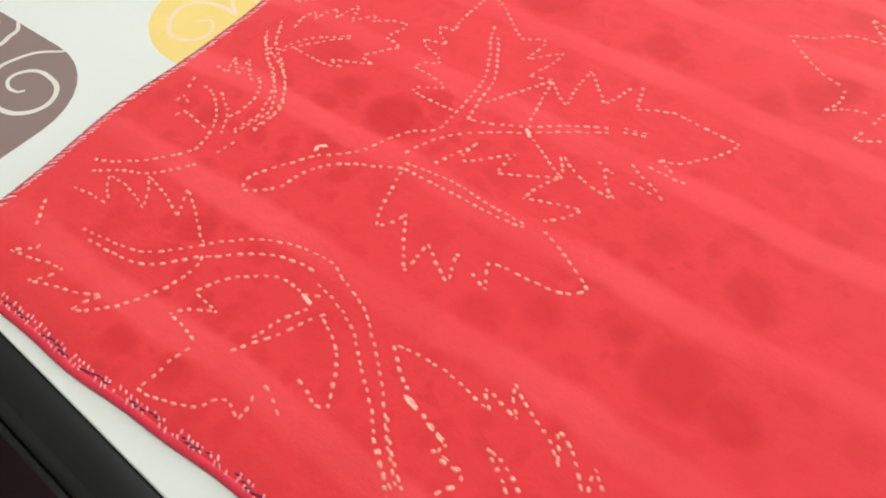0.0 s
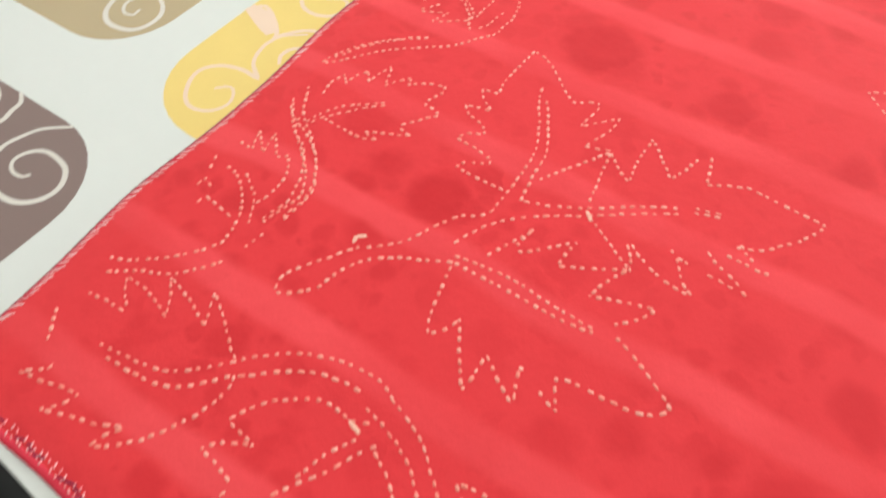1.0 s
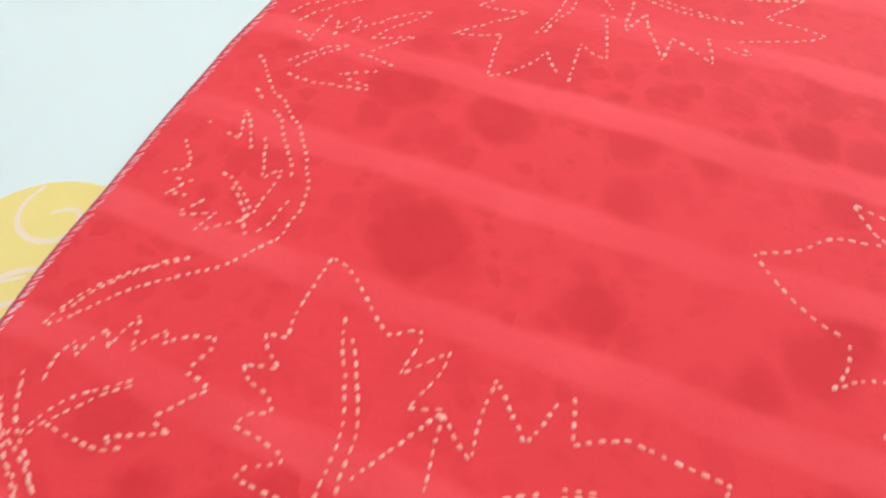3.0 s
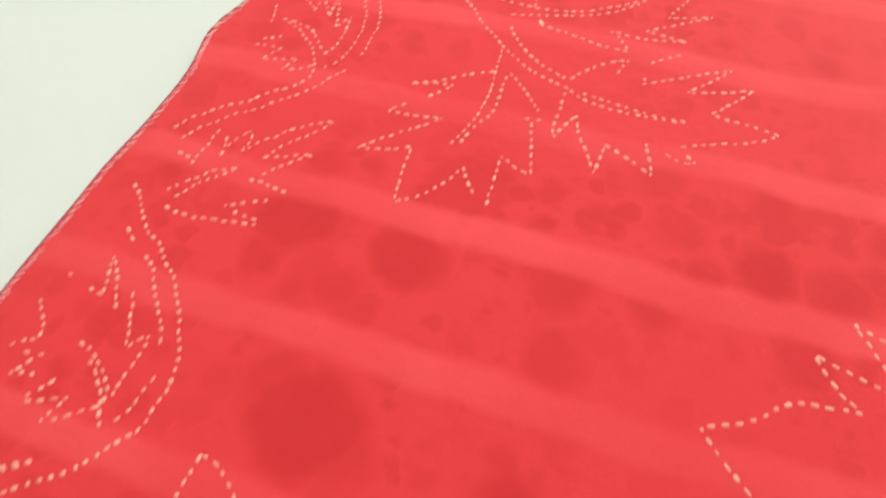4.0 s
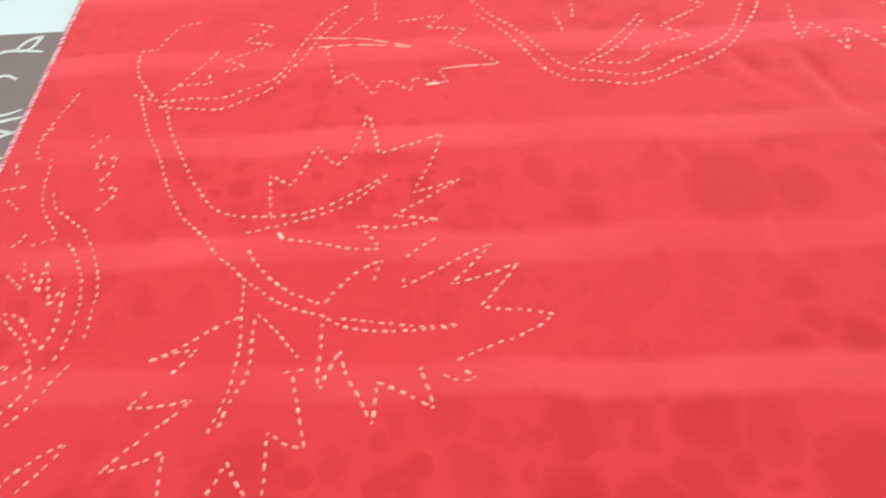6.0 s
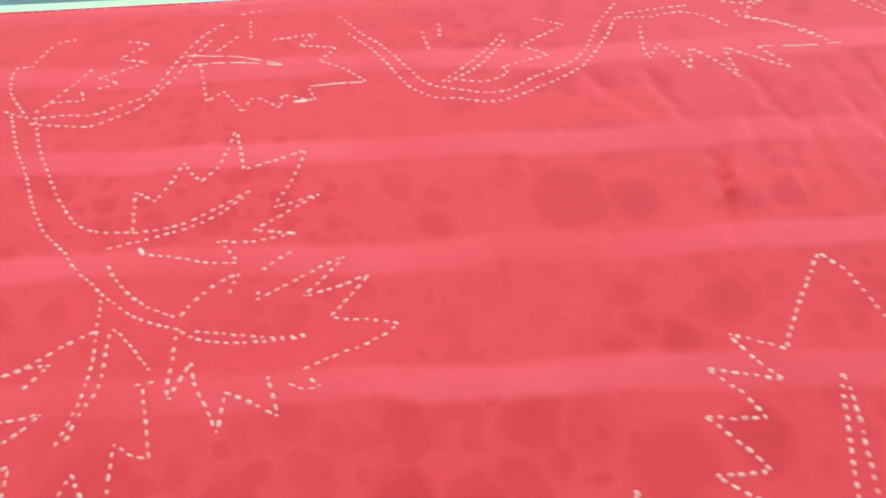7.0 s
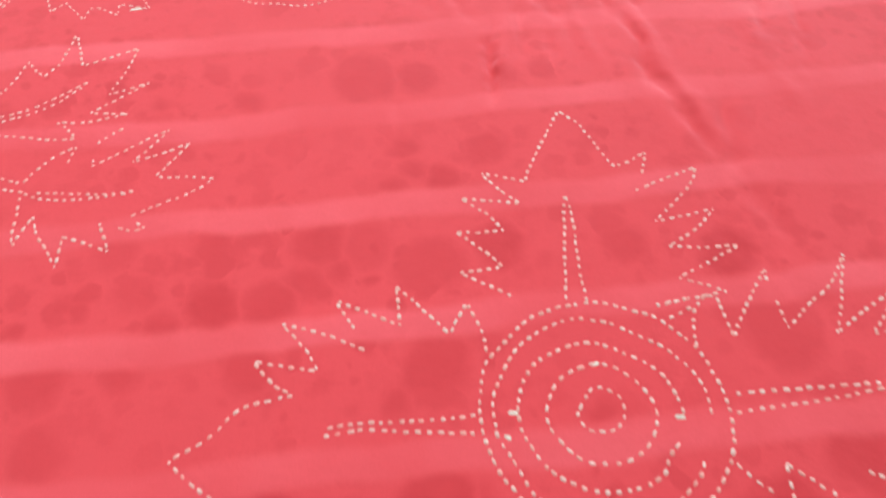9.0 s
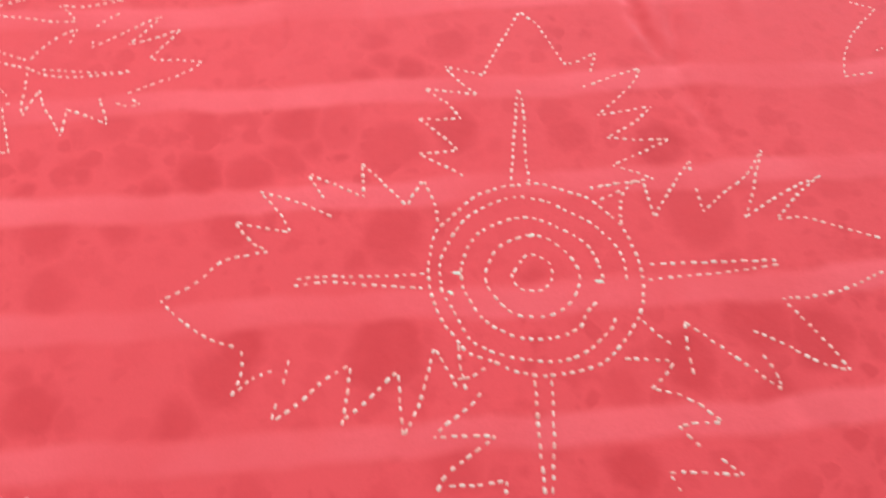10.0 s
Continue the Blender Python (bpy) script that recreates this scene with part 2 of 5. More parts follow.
# ---- the red cloth ----
CORNER_BL, CORNER_BR = Vector((-47.6, -53.0)), Vector((61.5, -37.8))
CORNER_TR, CORNER_TL = Vector((48.4, 53.75)), Vector((-61.0, 38.45))
CREASES = (  # from, to, height in mm, half width in cm
    ((4.4, 32.6), (6.3, 23.4), -6.2, 0.45),
    ((5.6, 32.4), (7.4, 23.8), 2.2, 0.6),
    ((5.6, 26.2), (9.6, 17.6), -5.4, 0.55),
    ((7.0, 25.8), (10.9, 17.6), 1.8, 0.7),
    ((10.9, 24.5), (10.0, 14.5), -2.2, 0.6),
    ((15.2, 35.0), (14.6, 26.5), -2.4, 0.6),
    ((18.3, 35.0), (17.2, 25.5), -2.4, 0.6),
    ((-3.1, 34.0), (-3.1, 26.0), -1.8, 0.5),
    ((-0.7, 34.0), (-1.3, 26.0), -1.8, 0.5),
    ((-4.4, 31.0), (-4.7, 22.0), 1.3, 0.5),
    ((2.9, 30.0), (5.4, 21.0), 0.8, 0.7),
    ((-5.3, 31.0), (-5.5, 21.5), -3.6, 0.4),
    ((-3.9, 33.0), (-4.5, 19.0), 0.6, 0.8),
    ((-3.8, 37.5), (-0.3, 30.5), -2.4, 0.5),
    ((-0.9, 36.0), (0.9, 27.0), -1.6, 0.5),
    ((0.6, 33.5), (2.6, 24.5), 1.4, 0.7),
    ((-10.0, 36.2), (-6.3, 30.0), -1.5, 0.5),
    ((-14.8, 36.0), (-9.5, 31.0), -1.3, 0.5),
    ((-12.5, 28.0), (-11.4, 17.0), -1.1, 0.5),
    ((9.0, 21.0), (13.5, 9.5), -2.2, 0.8),
    ((13.6, 36.0), (15.9, 21.0), 2.0, 1.2),
    ((2.0, 38.0), (4.0, 29.5), -1.5, 0.5),
    ((8.0, 13.5), (15.5, 4.0), -1.6, 0.9),
    ((13.5, -4.0), (20.0, -13.5), -1.7, 0.9),
    ((-16.8, 14.0), (-15.6, 4.0), -0.9, 0.5),
    ((-3.1, 12.5), (-4.6, 6.5), -1.4, 0.45),
    ((-18.7, 20.8), (-17.8, 15.0), -1.2, 0.4),
    ((4.6, 37.5), (6.0, 31.0), -1.8, 0.4),
)


def height(x, y):
    """How far the cloth stands off the table cover, in metres, at a place in cm."""
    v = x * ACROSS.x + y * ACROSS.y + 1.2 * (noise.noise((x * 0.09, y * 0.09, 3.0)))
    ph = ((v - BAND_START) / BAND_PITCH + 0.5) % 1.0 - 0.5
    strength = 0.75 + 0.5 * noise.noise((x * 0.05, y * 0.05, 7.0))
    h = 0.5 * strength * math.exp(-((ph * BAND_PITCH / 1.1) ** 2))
    h += 3.4 * math.exp(-(((x - 5.0) / 11.0) ** 2) - ((y - 24.0) / 10.0) ** 2)
    h += 0.7 * noise.noise((x * 0.11, y * 0.11, 0.0)) + 0.3 * noise.noise((x * 0.35, y * 0.35, 5.0))
    for (ax, ay), (bx, by), up, wide in CREASES:
        dx, dy = bx - ax, by - ay
        f = ((x - ax) * dx + (y - ay) * dy) / (dx * dx + dy * dy)
        if 0.0 < f < 1.0:
            d = ((x - ax) * dy - (y - ay) * dx) / math.hypot(dx, dy) + 0.45 * noise.noise((x * 0.3, y * 0.3, ax)) + 0.3 * noise.noise((x * 0.9, y * 0.9, ay))
            h += up * math.sin(math.pi * f) * math.exp(-((d / wide) ** 2)) * (0.75 + 0.7 * noise.noise((x * 0.4, y * 0.4, by)))
    return max(h, -2.2) * 0.001


def cloth_point(s, t):
    """A place on the cloth in cm; s runs along the near hem, t from the near hem to the far one."""
    p = CORNER_BL.lerp(CORNER_BR, s).lerp(CORNER_TL.lerp(CORNER_TR, s), t)
    bow = 0.1 + 0.85 * math.sin(math.pi * t)
    for middle, spread, much in ((0.15, 0.05, 0.5), (0.345, 0.045, 0.35), (0.46, 0.09, 0.5), (0.545, 0.03, 0.2), (0.677, 0.03, 0.85)):
        bow += much * math.exp(-(((t - middle) / spread) ** 2))
    p.x -= bow * (1 - s) ** 6
    p.y += (0.45 * math.sin(math.pi * s) + 0.14 * math.sin(s * 37.0 + 0.6) + 0.05 * math.sin(s * 101.0)) * (1 - t) ** 6
    return p


SAG = 0.0014  # the hems lie this much lower than the loose middle


def edge_height(s, t):
    e = min(s, t, 1 - s, 1 - t) * 100
    return min(1.0, e / 2.0)


def cloth_mesh():
    nu, nv = 520, 440
    verts, faces = [], []
    for j in range(nv + 1):
        for i in range(nu + 1):
            s, t = i / nu, j / nv
            p, e = cloth_point(s, t), edge_height(s, t)
            verts.append((p.x * CM, p.y * CM, height(p.x, p.y) * e - SAG * (1 - e)))
    for j in range(nv):
        for i in range(nu):
            a = j * (nu + 1) + i
            faces.append((a, a + 1, a + nu + 2, a + nu + 1))
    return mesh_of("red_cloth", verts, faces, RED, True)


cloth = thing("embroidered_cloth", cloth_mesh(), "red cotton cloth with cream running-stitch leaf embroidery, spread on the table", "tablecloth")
thick = cloth.modifiers.new("thickness", "SOLIDIFY")
thick.thickness, thick.offset = 0.0006, -1.0


# ---- stitches ----
def stitch_shape():
    """One thread stitch of unit length, a low rounded lozenge."""
    verts, faces = [], []
    for x, r in ((-0.5, 0.25), (-0.36, 0.92), (0.0, 1.0), (0.36, 0.92), (0.5, 0.25)):
        for a in (0, 50, 90, 130, 180):
            verts.append((x, 0.5 * r * math.cos(radians(a)), 0.5 * r * math.sin(radians(a)) - (0.1 if r < 0.5 else 0.0)))
    for i in range(4):
        for j in range(4):
            a = i * 5 + j
            faces.append((a, a + 1, a + 6, a + 5))
    faces += [(4, 3, 2, 1, 0), (20, 21, 22, 23, 24)]
    return verts, faces


STITCH_V, STITCH_F = stitch_shape()


class Motif:
    def __init__(self, name, label, single=0):
        self.name, self.label, self.single, self.places = name, label, single, {}

    def stitch(self, a, b, wide, material=None):
        """A stitch from a to b, in cm."""
        mid, d = (a + b) / 2, b - a
        z = height(mid.x, mid.y)
        m = Matrix.Translation((mid.x * CM, mid.y * CM, z + 0.0001)) @ Matrix.Rotation(math.atan2(d.y, d.x), 4, "Z")
        pitch = math.atan2((height(b.x, b.y) - height(a.x, a.y)), max(d.length * CM, 1e-5))
        m = m @ Matrix.Rotation(-pitch, 4, "Y") @ Matrix.Diagonal((d.length * CM, wide * CM, wide * CM * 0.28, 1))
        self.places.setdefault(material or THREAD, []).append(m)

    def build(self):
        whole = None
        for material, places in self.places.items():
            singles = places[: self.single] if material is THREAD else []
            rest = places[len(singles):]
            verts, faces = [], []
            for m in rest:
                n = len(verts)
                verts += [tuple(m @ Vector(v)) for v in STITCH_V]
                faces += [tuple(n + i for i in f) for f in STITCH_F]
            if rest:
                ob = part(self.name, mesh_of(self.name, verts, faces, material, True), whole or cloth, "" if whole else self.label, "stuff")
                whole = whole or ob
            if singles:
                me = mesh_of("stitch", STITCH_V, STITCH_F, material, True)
                for m in singles:
                    ob = part("stitch", me, whole)
                    ob.matrix_local = m


dice = random.Random(11)


def run(motif, *points, pitch=0.545, fill=0.57, wide=0.175):
    """A line of running stitches through the points, in cm."""
    path = smooth_path(points)
    lengths = lengths_of(path)
    total = lengths[-1]
    pitch, mood = pitch * (1.06 if motif is medallion else 1.0) * dice.uniform(0.9, 1.12), (1.08 if motif is medallion else 1.0) * dice.uniform(0.85, 1.12)
    n = max(1, round(total / pitch))
    step = total / n
    for k in range(n):
        a = (k + 0.5 - fill / 2 + dice.uniform(-0.06, 0.06)) * step
        b = a + step * fill * dice.choice((0.72, 0.85, 0.95, 1.0, 1.08, 1.18))
        pa, pb = at_length(path, lengths, a), at_length(path, lengths, min(b, total))
        off = Vector((dice.uniform(-0.03, 0.03), dice.uniform(-0.03, 0.03)))
        if (pb - pa).length > 0.08:
            motif.stitch(pa + off, pb + off, wide * mood * dice.choice((0.82, 0.92, 1.0, 1.08, 1.2)))


def long_stitch(motif, *points):
    run(motif, *points, pitch=1.35, fill=0.92, wide=0.17)


def knot(motif, *points):
    for a, b in zip(points, points[1:]):
        a, b = Vector(a), Vector(b)
        d = (b - a).normalized()
        for f, slip in ((-1, 0.06), (0, -0.05), (1, 0.02)):
            off = Vector((-d.y, d.x)) * 0.06 * f + d * slip
            motif.stitch(a + off, b + off, 0.12, PALE_THREAD)


leaf_a = Motif("leaf_embroidery", "large three-lobed leaf outlined in cream stitches")
leaf_b = Motif("leaf_embroidery", "curved leaf spray in cream stitches near the corner")
leaf_c = Motif("leaf_embroidery", "serrated leaf in cream stitches by the near hem")
leaf_d = Motif("vine_embroidery", "border vine with serrated leaf in cream stitches")
leaf_e = Motif("vine_embroidery", "border vine round a small leaf in cream stitches")
leaf_k = Motif("vine_embroidery", "border vine with a small corner leaf in cream stitches")
leaf_f = Motif("leaf_embroidery", "large leaf on a double stem in cream stitches")
leaf_g = Motif("vine_embroidery", "side border vine with narrow leaves in cream stitches")
leaf_j = Motif("vine_embroidery", "side border vine with fanned leaf in cream stitches")
leaf_h = Motif("vine_embroidery", "far border vine with serrated leaf in cream stitches")
leaf_i = Motif("vine_embroidery", "wavy far border vine and leaves in cream stitches")
leaf_m = Motif("leaf_embroidery", "leaf tip outlined in cream stitches")
medallion = Motif("medallion_embroidery", "round flower of five rings with four leaves in cream stitches", single=290)

run(leaf_a, (-34.1, -24.8), (-36, -25.1), (-37.5, -25.3), (-37.4, -24.7), (-36.1, -23.8), (-36.3, -23.5), (-37.8, -23.4), (-39, -23.5), (-38.8, -22.8), (-37.9, -22.1), (-38.6, -21.6), (-39.9, -21.4), (-40.6, -20.9), (-39, -20.3), (-40.1, -19.7), (-40.7, -19.1), (-39.6, -18.8), (-40.1, -17.5), (-40.3, -15.9), (-40.5, -13.9))
run(leaf_a, (-40.5, -13.9), (-39.3, -14.1), (-37.7, -15), (-36.6, -15.7), (-35.5, -16.3), (-34.9, -15.6), (-34.2, -15.2), (-34, -16), (-34, -17.7), (-32.5, -15.5), (-32.4, -16.7), (-32.8, -18.9), (-31.3, -18.1))
run(leaf_a, (-31.3, -18.2), (-31.8, -19.4), (-32.3, -20.7), (-33.2, -23))
run(leaf_a, (-31.3, -18.2), (-30.9, -19.5), (-30.3, -21.3), (-29.9, -22.4))
run(leaf_a, (-31.3, -18.2), (-30.4, -18.9), (-29.2, -19.5), (-29.7, -17.7), (-30, -15.7), (-28.9, -16.5), (-27.5, -17.7), (-27.2, -16.6), (-27.1, -15.2))
run(leaf_a, (-26.6, -14.6), (-26.1, -15.6), (-25.7, -16.7), (-24.4, -15.7), (-23.7, -15.3), (-22.4, -15.2), (-20.8, -15.1), (-19.2, -14.9), (-19.6, -16.4), (-20.3, -17.7), (-21, -18.8), (-21.8, -19.4), (-22.2, -19.2))
run(leaf_a, (-29.4, -23.1), (-27.5, -23.9), (-25.7, -24.6))
run(leaf_a, (-31.9, -29.1), (-31.6, -27.8), (-31.1, -25.9), (-31.2, -27.3), (-30.7, -27.7), (-29.9, -26.6), (-28.8, -25), (-28.8, -26.1), (-28.7, -27), (-27.6, -26.2), (-25.6, -24.6))
run(leaf_a, (-25.7, -24.7), (-26.1, -25.9), (-26.3, -27.5), (-25.3, -26.8), (-24.3, -26.3), (-23.2, -25.8), (-23.6, -26.9), (-24.4, -28.1))
run(leaf_a, (-32.9, -30.7), (-32.2, -32.6), (-31.6, -33.9), (-31, -34.7), (-30.5, -33.8), (-30.4, -32.9), (-29.2, -34.3), (-27.7, -35.8), (-27.8, -34.7), (-28, -33.6), (-26.8, -34.2), (-25.3, -34.9), (-25.9, -33.9), (-26.4, -33), (-26, -33))
run(leaf_a, (-25, -33.3), (-24.3, -33.6), (-23.6, -33.7), (-24.4, -32.8), (-24.7, -32.2), (-23.5, -31.8), (-21.9, -31.5), (-20.7, -31.1), (-19.9, -30.5), (-19.7, -29.9), (-21.3, -29.3), (-22.6, -28.8), (-24, -28.5))
run(leaf_a, (-38.7, -38.3), (-38, -37.6), (-37.3, -36.5), (-37.2, -35.1), (-36.6, -33.5), (-35.6, -32.4), (-34, -31.3), (-33, -30.6), (-31.3, -30.3), (-29.6, -30), (-27.5, -29.7), (-26.2, -29.5), (-24.6, -29))
run(leaf_a, (-33.3, -30.2), (-31.7, -29.7), (-29.7, -29.3), (-27.9, -29.2), (-26.2, -29), (-24.9, -28.9))
run(leaf_a, (-38.8, -38.2), (-39.2, -37.3), (-38.8, -36), (-38.3, -34.8), (-37.8, -33.6), (-36.6, -32.2), (-35.9, -31.1), (-35.4, -29.4), (-34.9, -28), (-33.8, -26.8), (-33.9, -25.3), (-34.2, -23.3), (-34.7, -21.3), (-36, -19.2), (-37.4, -17.4), (-37.9, -16.4))
run(leaf_a, (-25.9, -19.2), (-27.7, -20.7), (-29.3, -22.3), (-30.8, -23.5), (-31.9, -24.2), (-33, -24.8), (-33.5, -23.2), (-34.2, -20.8), (-35.9, -18.4), (-37, -17.1))
run(leaf_a, (-33.8, -29.7), (-33.4, -27.8), (-32.6, -26.3), (-31.3, -24.8), (-29.4, -23.1), (-28.1, -21.8), (-25.6, -19.5))
run(leaf_a, (-25.4, -18.7), (-24.7, -18.4), (-23.8, -18))
run(leaf_a, (-25.2, -19), (-24.5, -18.6), (-23.8, -18.3))
knot(leaf_a, (-38, -33.2), (-38.2, -32.8), (-37.8, -32.4))
knot(leaf_a, (-29.7, -22.9), (-29.1, -23.3))
run(leaf_b, (-43.1, -46.2), (-42.2, -45.9), (-40.8, -45.5), (-39.3, -44.9), (-38.3, -43.9), (-37.3, -42.5), (-36.7, -41.6), (-35.2, -39.9), (-34, -39.1), (-32.7, -38.5), (-31, -38.1), (-29.6, -38.4))
run(leaf_b, (-30, -38.4), (-27.8, -38.8), (-25.3, -40.2), (-23.3, -41.6), (-21.5, -43.1), (-19.5, -44.4))
run(leaf_b, (-42.2, -46.4), (-39.8, -45.8), (-38.4, -45.2), (-37.6, -44.4), (-36.7, -43), (-35.6, -41.8), (-34.3, -40.4), (-32.7, -39.5), (-31.2, -39.1))
run(leaf_b, (-30.6, -39.5), (-29.2, -39.6), (-27.2, -40.1), (-25.2, -41.3), (-23.3, -42.4), (-21.5, -43.8), (-19.7, -44.6))
run(leaf_b, (-46.3, -44.9), (-45, -44.5), (-43.5, -44.2), (-44.6, -43.6), (-45.5, -42.9), (-43.9, -42.7), (-41.8, -43), (-42.5, -42.2), (-43.7, -41.3), (-42, -41.5), (-39.8, -42), (-40.6, -41), (-41, -40.4), (-39.1, -41.2), (-37.5, -42), (-37, -42.1))
run(leaf_b, (-46.7, -46.4), (-45.7, -47.3), (-45.1, -47.9))
run(leaf_b, (-43.8, -48.2), (-43.6, -48.6), (-44.7, -49.7), (-43.5, -49.3), (-42.4, -48.8), (-41.3, -48.3), (-41.5, -49.2), (-42.1, -50.1), (-40.7, -49.3), (-39.5, -48.7), (-38.2, -47.8), (-38.6, -48.7), (-38.7, -49.5))
run(leaf_b, (-38.6, -49.4), (-37.8, -48.6), (-37, -47.4), (-36.5, -46.2), (-36.2, -45.1), (-36.1, -44), (-36.2, -43.1), (-36.6, -42.6))
run(leaf_b, (-32.4, -46.1), (-33.8, -46), (-34.8, -46), (-33.9, -44.9), (-32.9, -44.3), (-34.9, -44.3), (-34.3, -42.7), (-33.4, -41.6), (-32.1, -40.6), (-30.5, -40.4), (-29.7, -39.9))
run(leaf_b, (-30.5, -44.1), (-30.3, -43.2), (-30.2, -42.2), (-29.6, -40.8))
run(leaf_b, (-30.7, -45.4), (-30.2, -44.2), (-29.5, -42.7), (-29.2, -41.5), (-28.7, -40.4))
run(leaf_b, (-28.8, -40.7), (-27.4, -41.2), (-26.3, -41.9), (-25.3, -43.1), (-24.7, -43.9), (-25.2, -44.2), (-26.1, -44), (-27, -43.9))
run(leaf_b, (-26, -45.8), (-27.3, -45.3), (-28, -45.2))
run(leaf_b, (-32.2, -46.4), (-32.4, -47.4), (-32.3, -48.4), (-32.3, -49.6), (-31.6, -49.4), (-30.5, -48.9), (-29.3, -48.1), (-29.1, -47.5), (-28.7, -46.9), (-27.4, -47.2), (-27.5, -46.5), (-27.9, -45.9))
knot(leaf_b, (-30.6, -40.5), (-29.8, -40.6))
run(leaf_c, (-17.9, -41.8), (-19.5, -41.9), (-19.4, -41.5))
run(leaf_c, (-24.9, -39.3), (-24, -39.9), (-23.1, -40.4), (-22.4, -40.7))
long_stitch(leaf_c, (-22.3, -40.8), (-21.5, -41))
long_stitch(leaf_c, (-21.2, -41), (-20.9, -41.1))
long_stitch(leaf_c, (-20.7, -41.1), (-20.3, -41.2))
long_stitch(leaf_c, (-20.1, -41.2), (-19.6, -41.3))
run(leaf_c, (-19.5, -41.3), (-19.2, -41.6))
run(leaf_c, (-24.8, -39.3), (-23.6, -38.9), (-22.6, -38.7), (-21.2, -38.6), (-20, -38.7), (-19, -38.7), (-19.9, -38), (-19.6, -37.9), (-18.5, -38.1), (-17.7, -38.2), (-18.7, -37.3), (-19, -36.8), (-17.4, -37.5), (-16.2, -37.8), (-14.9, -38.6), (-16, -37.3), (-15.6, -37.3), (-14.5, -37.9), (-13.4, -38.9))
run(leaf_c, (-12.7, -38.2), (-13.6, -37.5), (-13.5, -38.1), (-13.2, -38.7))
run(leaf_c, (-15.7, -41.2), (-16.9, -40.6), (-17.9, -40.2), (-17.8, -40.1), (-16.5, -40.3), (-15.3, -40.8))
run(leaf_d, (-49.5, -26.3), (-48.5, -27.6), (-47.8, -28.4), (-47.5, -29.2), (-47, -29.7), (-45.9, -30.1), (-44.9, -30.8), (-43.9, -31.9), (-43.4, -32.8), (-43, -33.8), (-43.1, -34.7), (-43.1, -35.7))
run(leaf_d, (-49.4, -27.7), (-48.9, -28.4), (-48.1, -28.9), (-46.9, -29.2), (-45.7, -29.6), (-44.5, -30.2), (-43.4, -31.2), (-42.4, -32.5), (-42.4, -34), (-42.3, -34.9))
run(leaf_d, (-47.1, -28.8), (-47, -27.7), (-46.3, -26.1), (-45.3, -25), (-44.5, -24.1))
run(leaf_d, (-46.9, -28.6), (-46.6, -27.7), (-46, -26.7), (-45.3, -25.5), (-44.3, -24.3))
run(leaf_e, (-50.6, -24.3), (-50.4, -22.8), (-49.8, -21.2), (-48.6, -19.4), (-46.8, -17.6))
run(leaf_k, (-47.4, -42.9), (-46.1, -42), (-44.8, -40.6), (-44, -39.4), (-43.4, -38.1), (-44.1, -36.5), (-45.2, -35.3), (-46.8, -34.4), (-48, -34.3))
run(leaf_k, (-46.7, -43.6), (-45.5, -42.4), (-43.9, -41.3), (-43, -40.1), (-42.3, -38.7))
run(leaf_k, (-46.6, -33.9), (-44.7, -34.8), (-43.3, -36.4))
run(leaf_k, (-42.3, -37.6), (-42.2, -36))
run(leaf_k, (-49.1, -28), (-47.5, -29.4), (-45.5, -30.5), (-44.1, -31.4), (-42.8, -32.9), (-42.8, -34.3), (-42.9, -35.8))
run(leaf_k, (-49.2, -26.7), (-47.8, -28.3), (-46, -29.3), (-43.8, -30.8), (-42.5, -32.6), (-42.1, -34.8))
run(leaf_k, (-48.9, -32.5), (-47.8, -32.5), (-48.7, -31.1), (-47.1, -32.2), (-47.8, -30.6), (-46.1, -31.9), (-45.7, -31.3), (-44.6, -32.5), (-44.2, -34.2), (-44.3, -35.1))
run(leaf_k, (-48, -36.6), (-48.1, -35.7), (-47.2, -36))
run(leaf_k, (-46.9, -37.4), (-46.9, -36.6), (-44.5, -36.6))
run(leaf_k, (-48.4, -35.2), (-49.2, -34.1))
run(leaf_f, (-51.9, 28.5), (-50.1, 25.5), (-48.4, 23.3), (-47, 21.1), (-45.3, 19.1), (-43.8, 18.1), (-42.4, 16.8), (-41, 15.9), (-39.8, 15.1), (-37.5, 14), (-35.3, 13.6), (-34.2, 13.2), (-32.2, 13.1), (-30.2, 13.4), (-28, 13.9))
run(leaf_f, (-49.9, 28.1), (-48.6, 25.7), (-46.6, 23), (-45, 21.1), (-43.4, 19.8), (-41.6, 19.5), (-39.2, 19.8), (-37.4, 20.4), (-35.7, 21.6), (-33.7, 23.4))
run(leaf_f, (-41.2, 18.3), (-39.1, 19.2), (-37.3, 20), (-35.5, 21.1), (-33.9, 22.9))
run(leaf_f, (-40.7, 17.3), (-39.5, 16.1), (-37.8, 15), (-36.4, 14.5), (-35.4, 14.3))
run(leaf_f, (-34.4, 13.6), (-32.3, 13.6), (-30.2, 13.6), (-28.1, 14))
run(leaf_f, (-40, 19.6), (-40.9, 22.7), (-39.4, 22), (-38.9, 23.7), (-38.6, 25.2), (-37.7, 24.3), (-37, 23.8), (-36.3, 25.1), (-36, 28.3), (-35.2, 26.4), (-34.6, 24.9), (-32.8, 25.8), (-31, 26.8), (-31.3, 24.8), (-32, 22.1), (-29.4, 23.4), (-31.4, 21.6), (-32.8, 20.4), (-30.2, 20.4), (-33.2, 19.5), (-34.5, 19.5))
run(leaf_f, (-38.6, 18.2), (-36.4, 18.1), (-34.8, 17.9), (-33.1, 18.1), (-34.1, 19.1), (-34.9, 19.5))
run(leaf_f, (-30.1, 19.2), (-31.1, 18.2), (-31.7, 17.6))
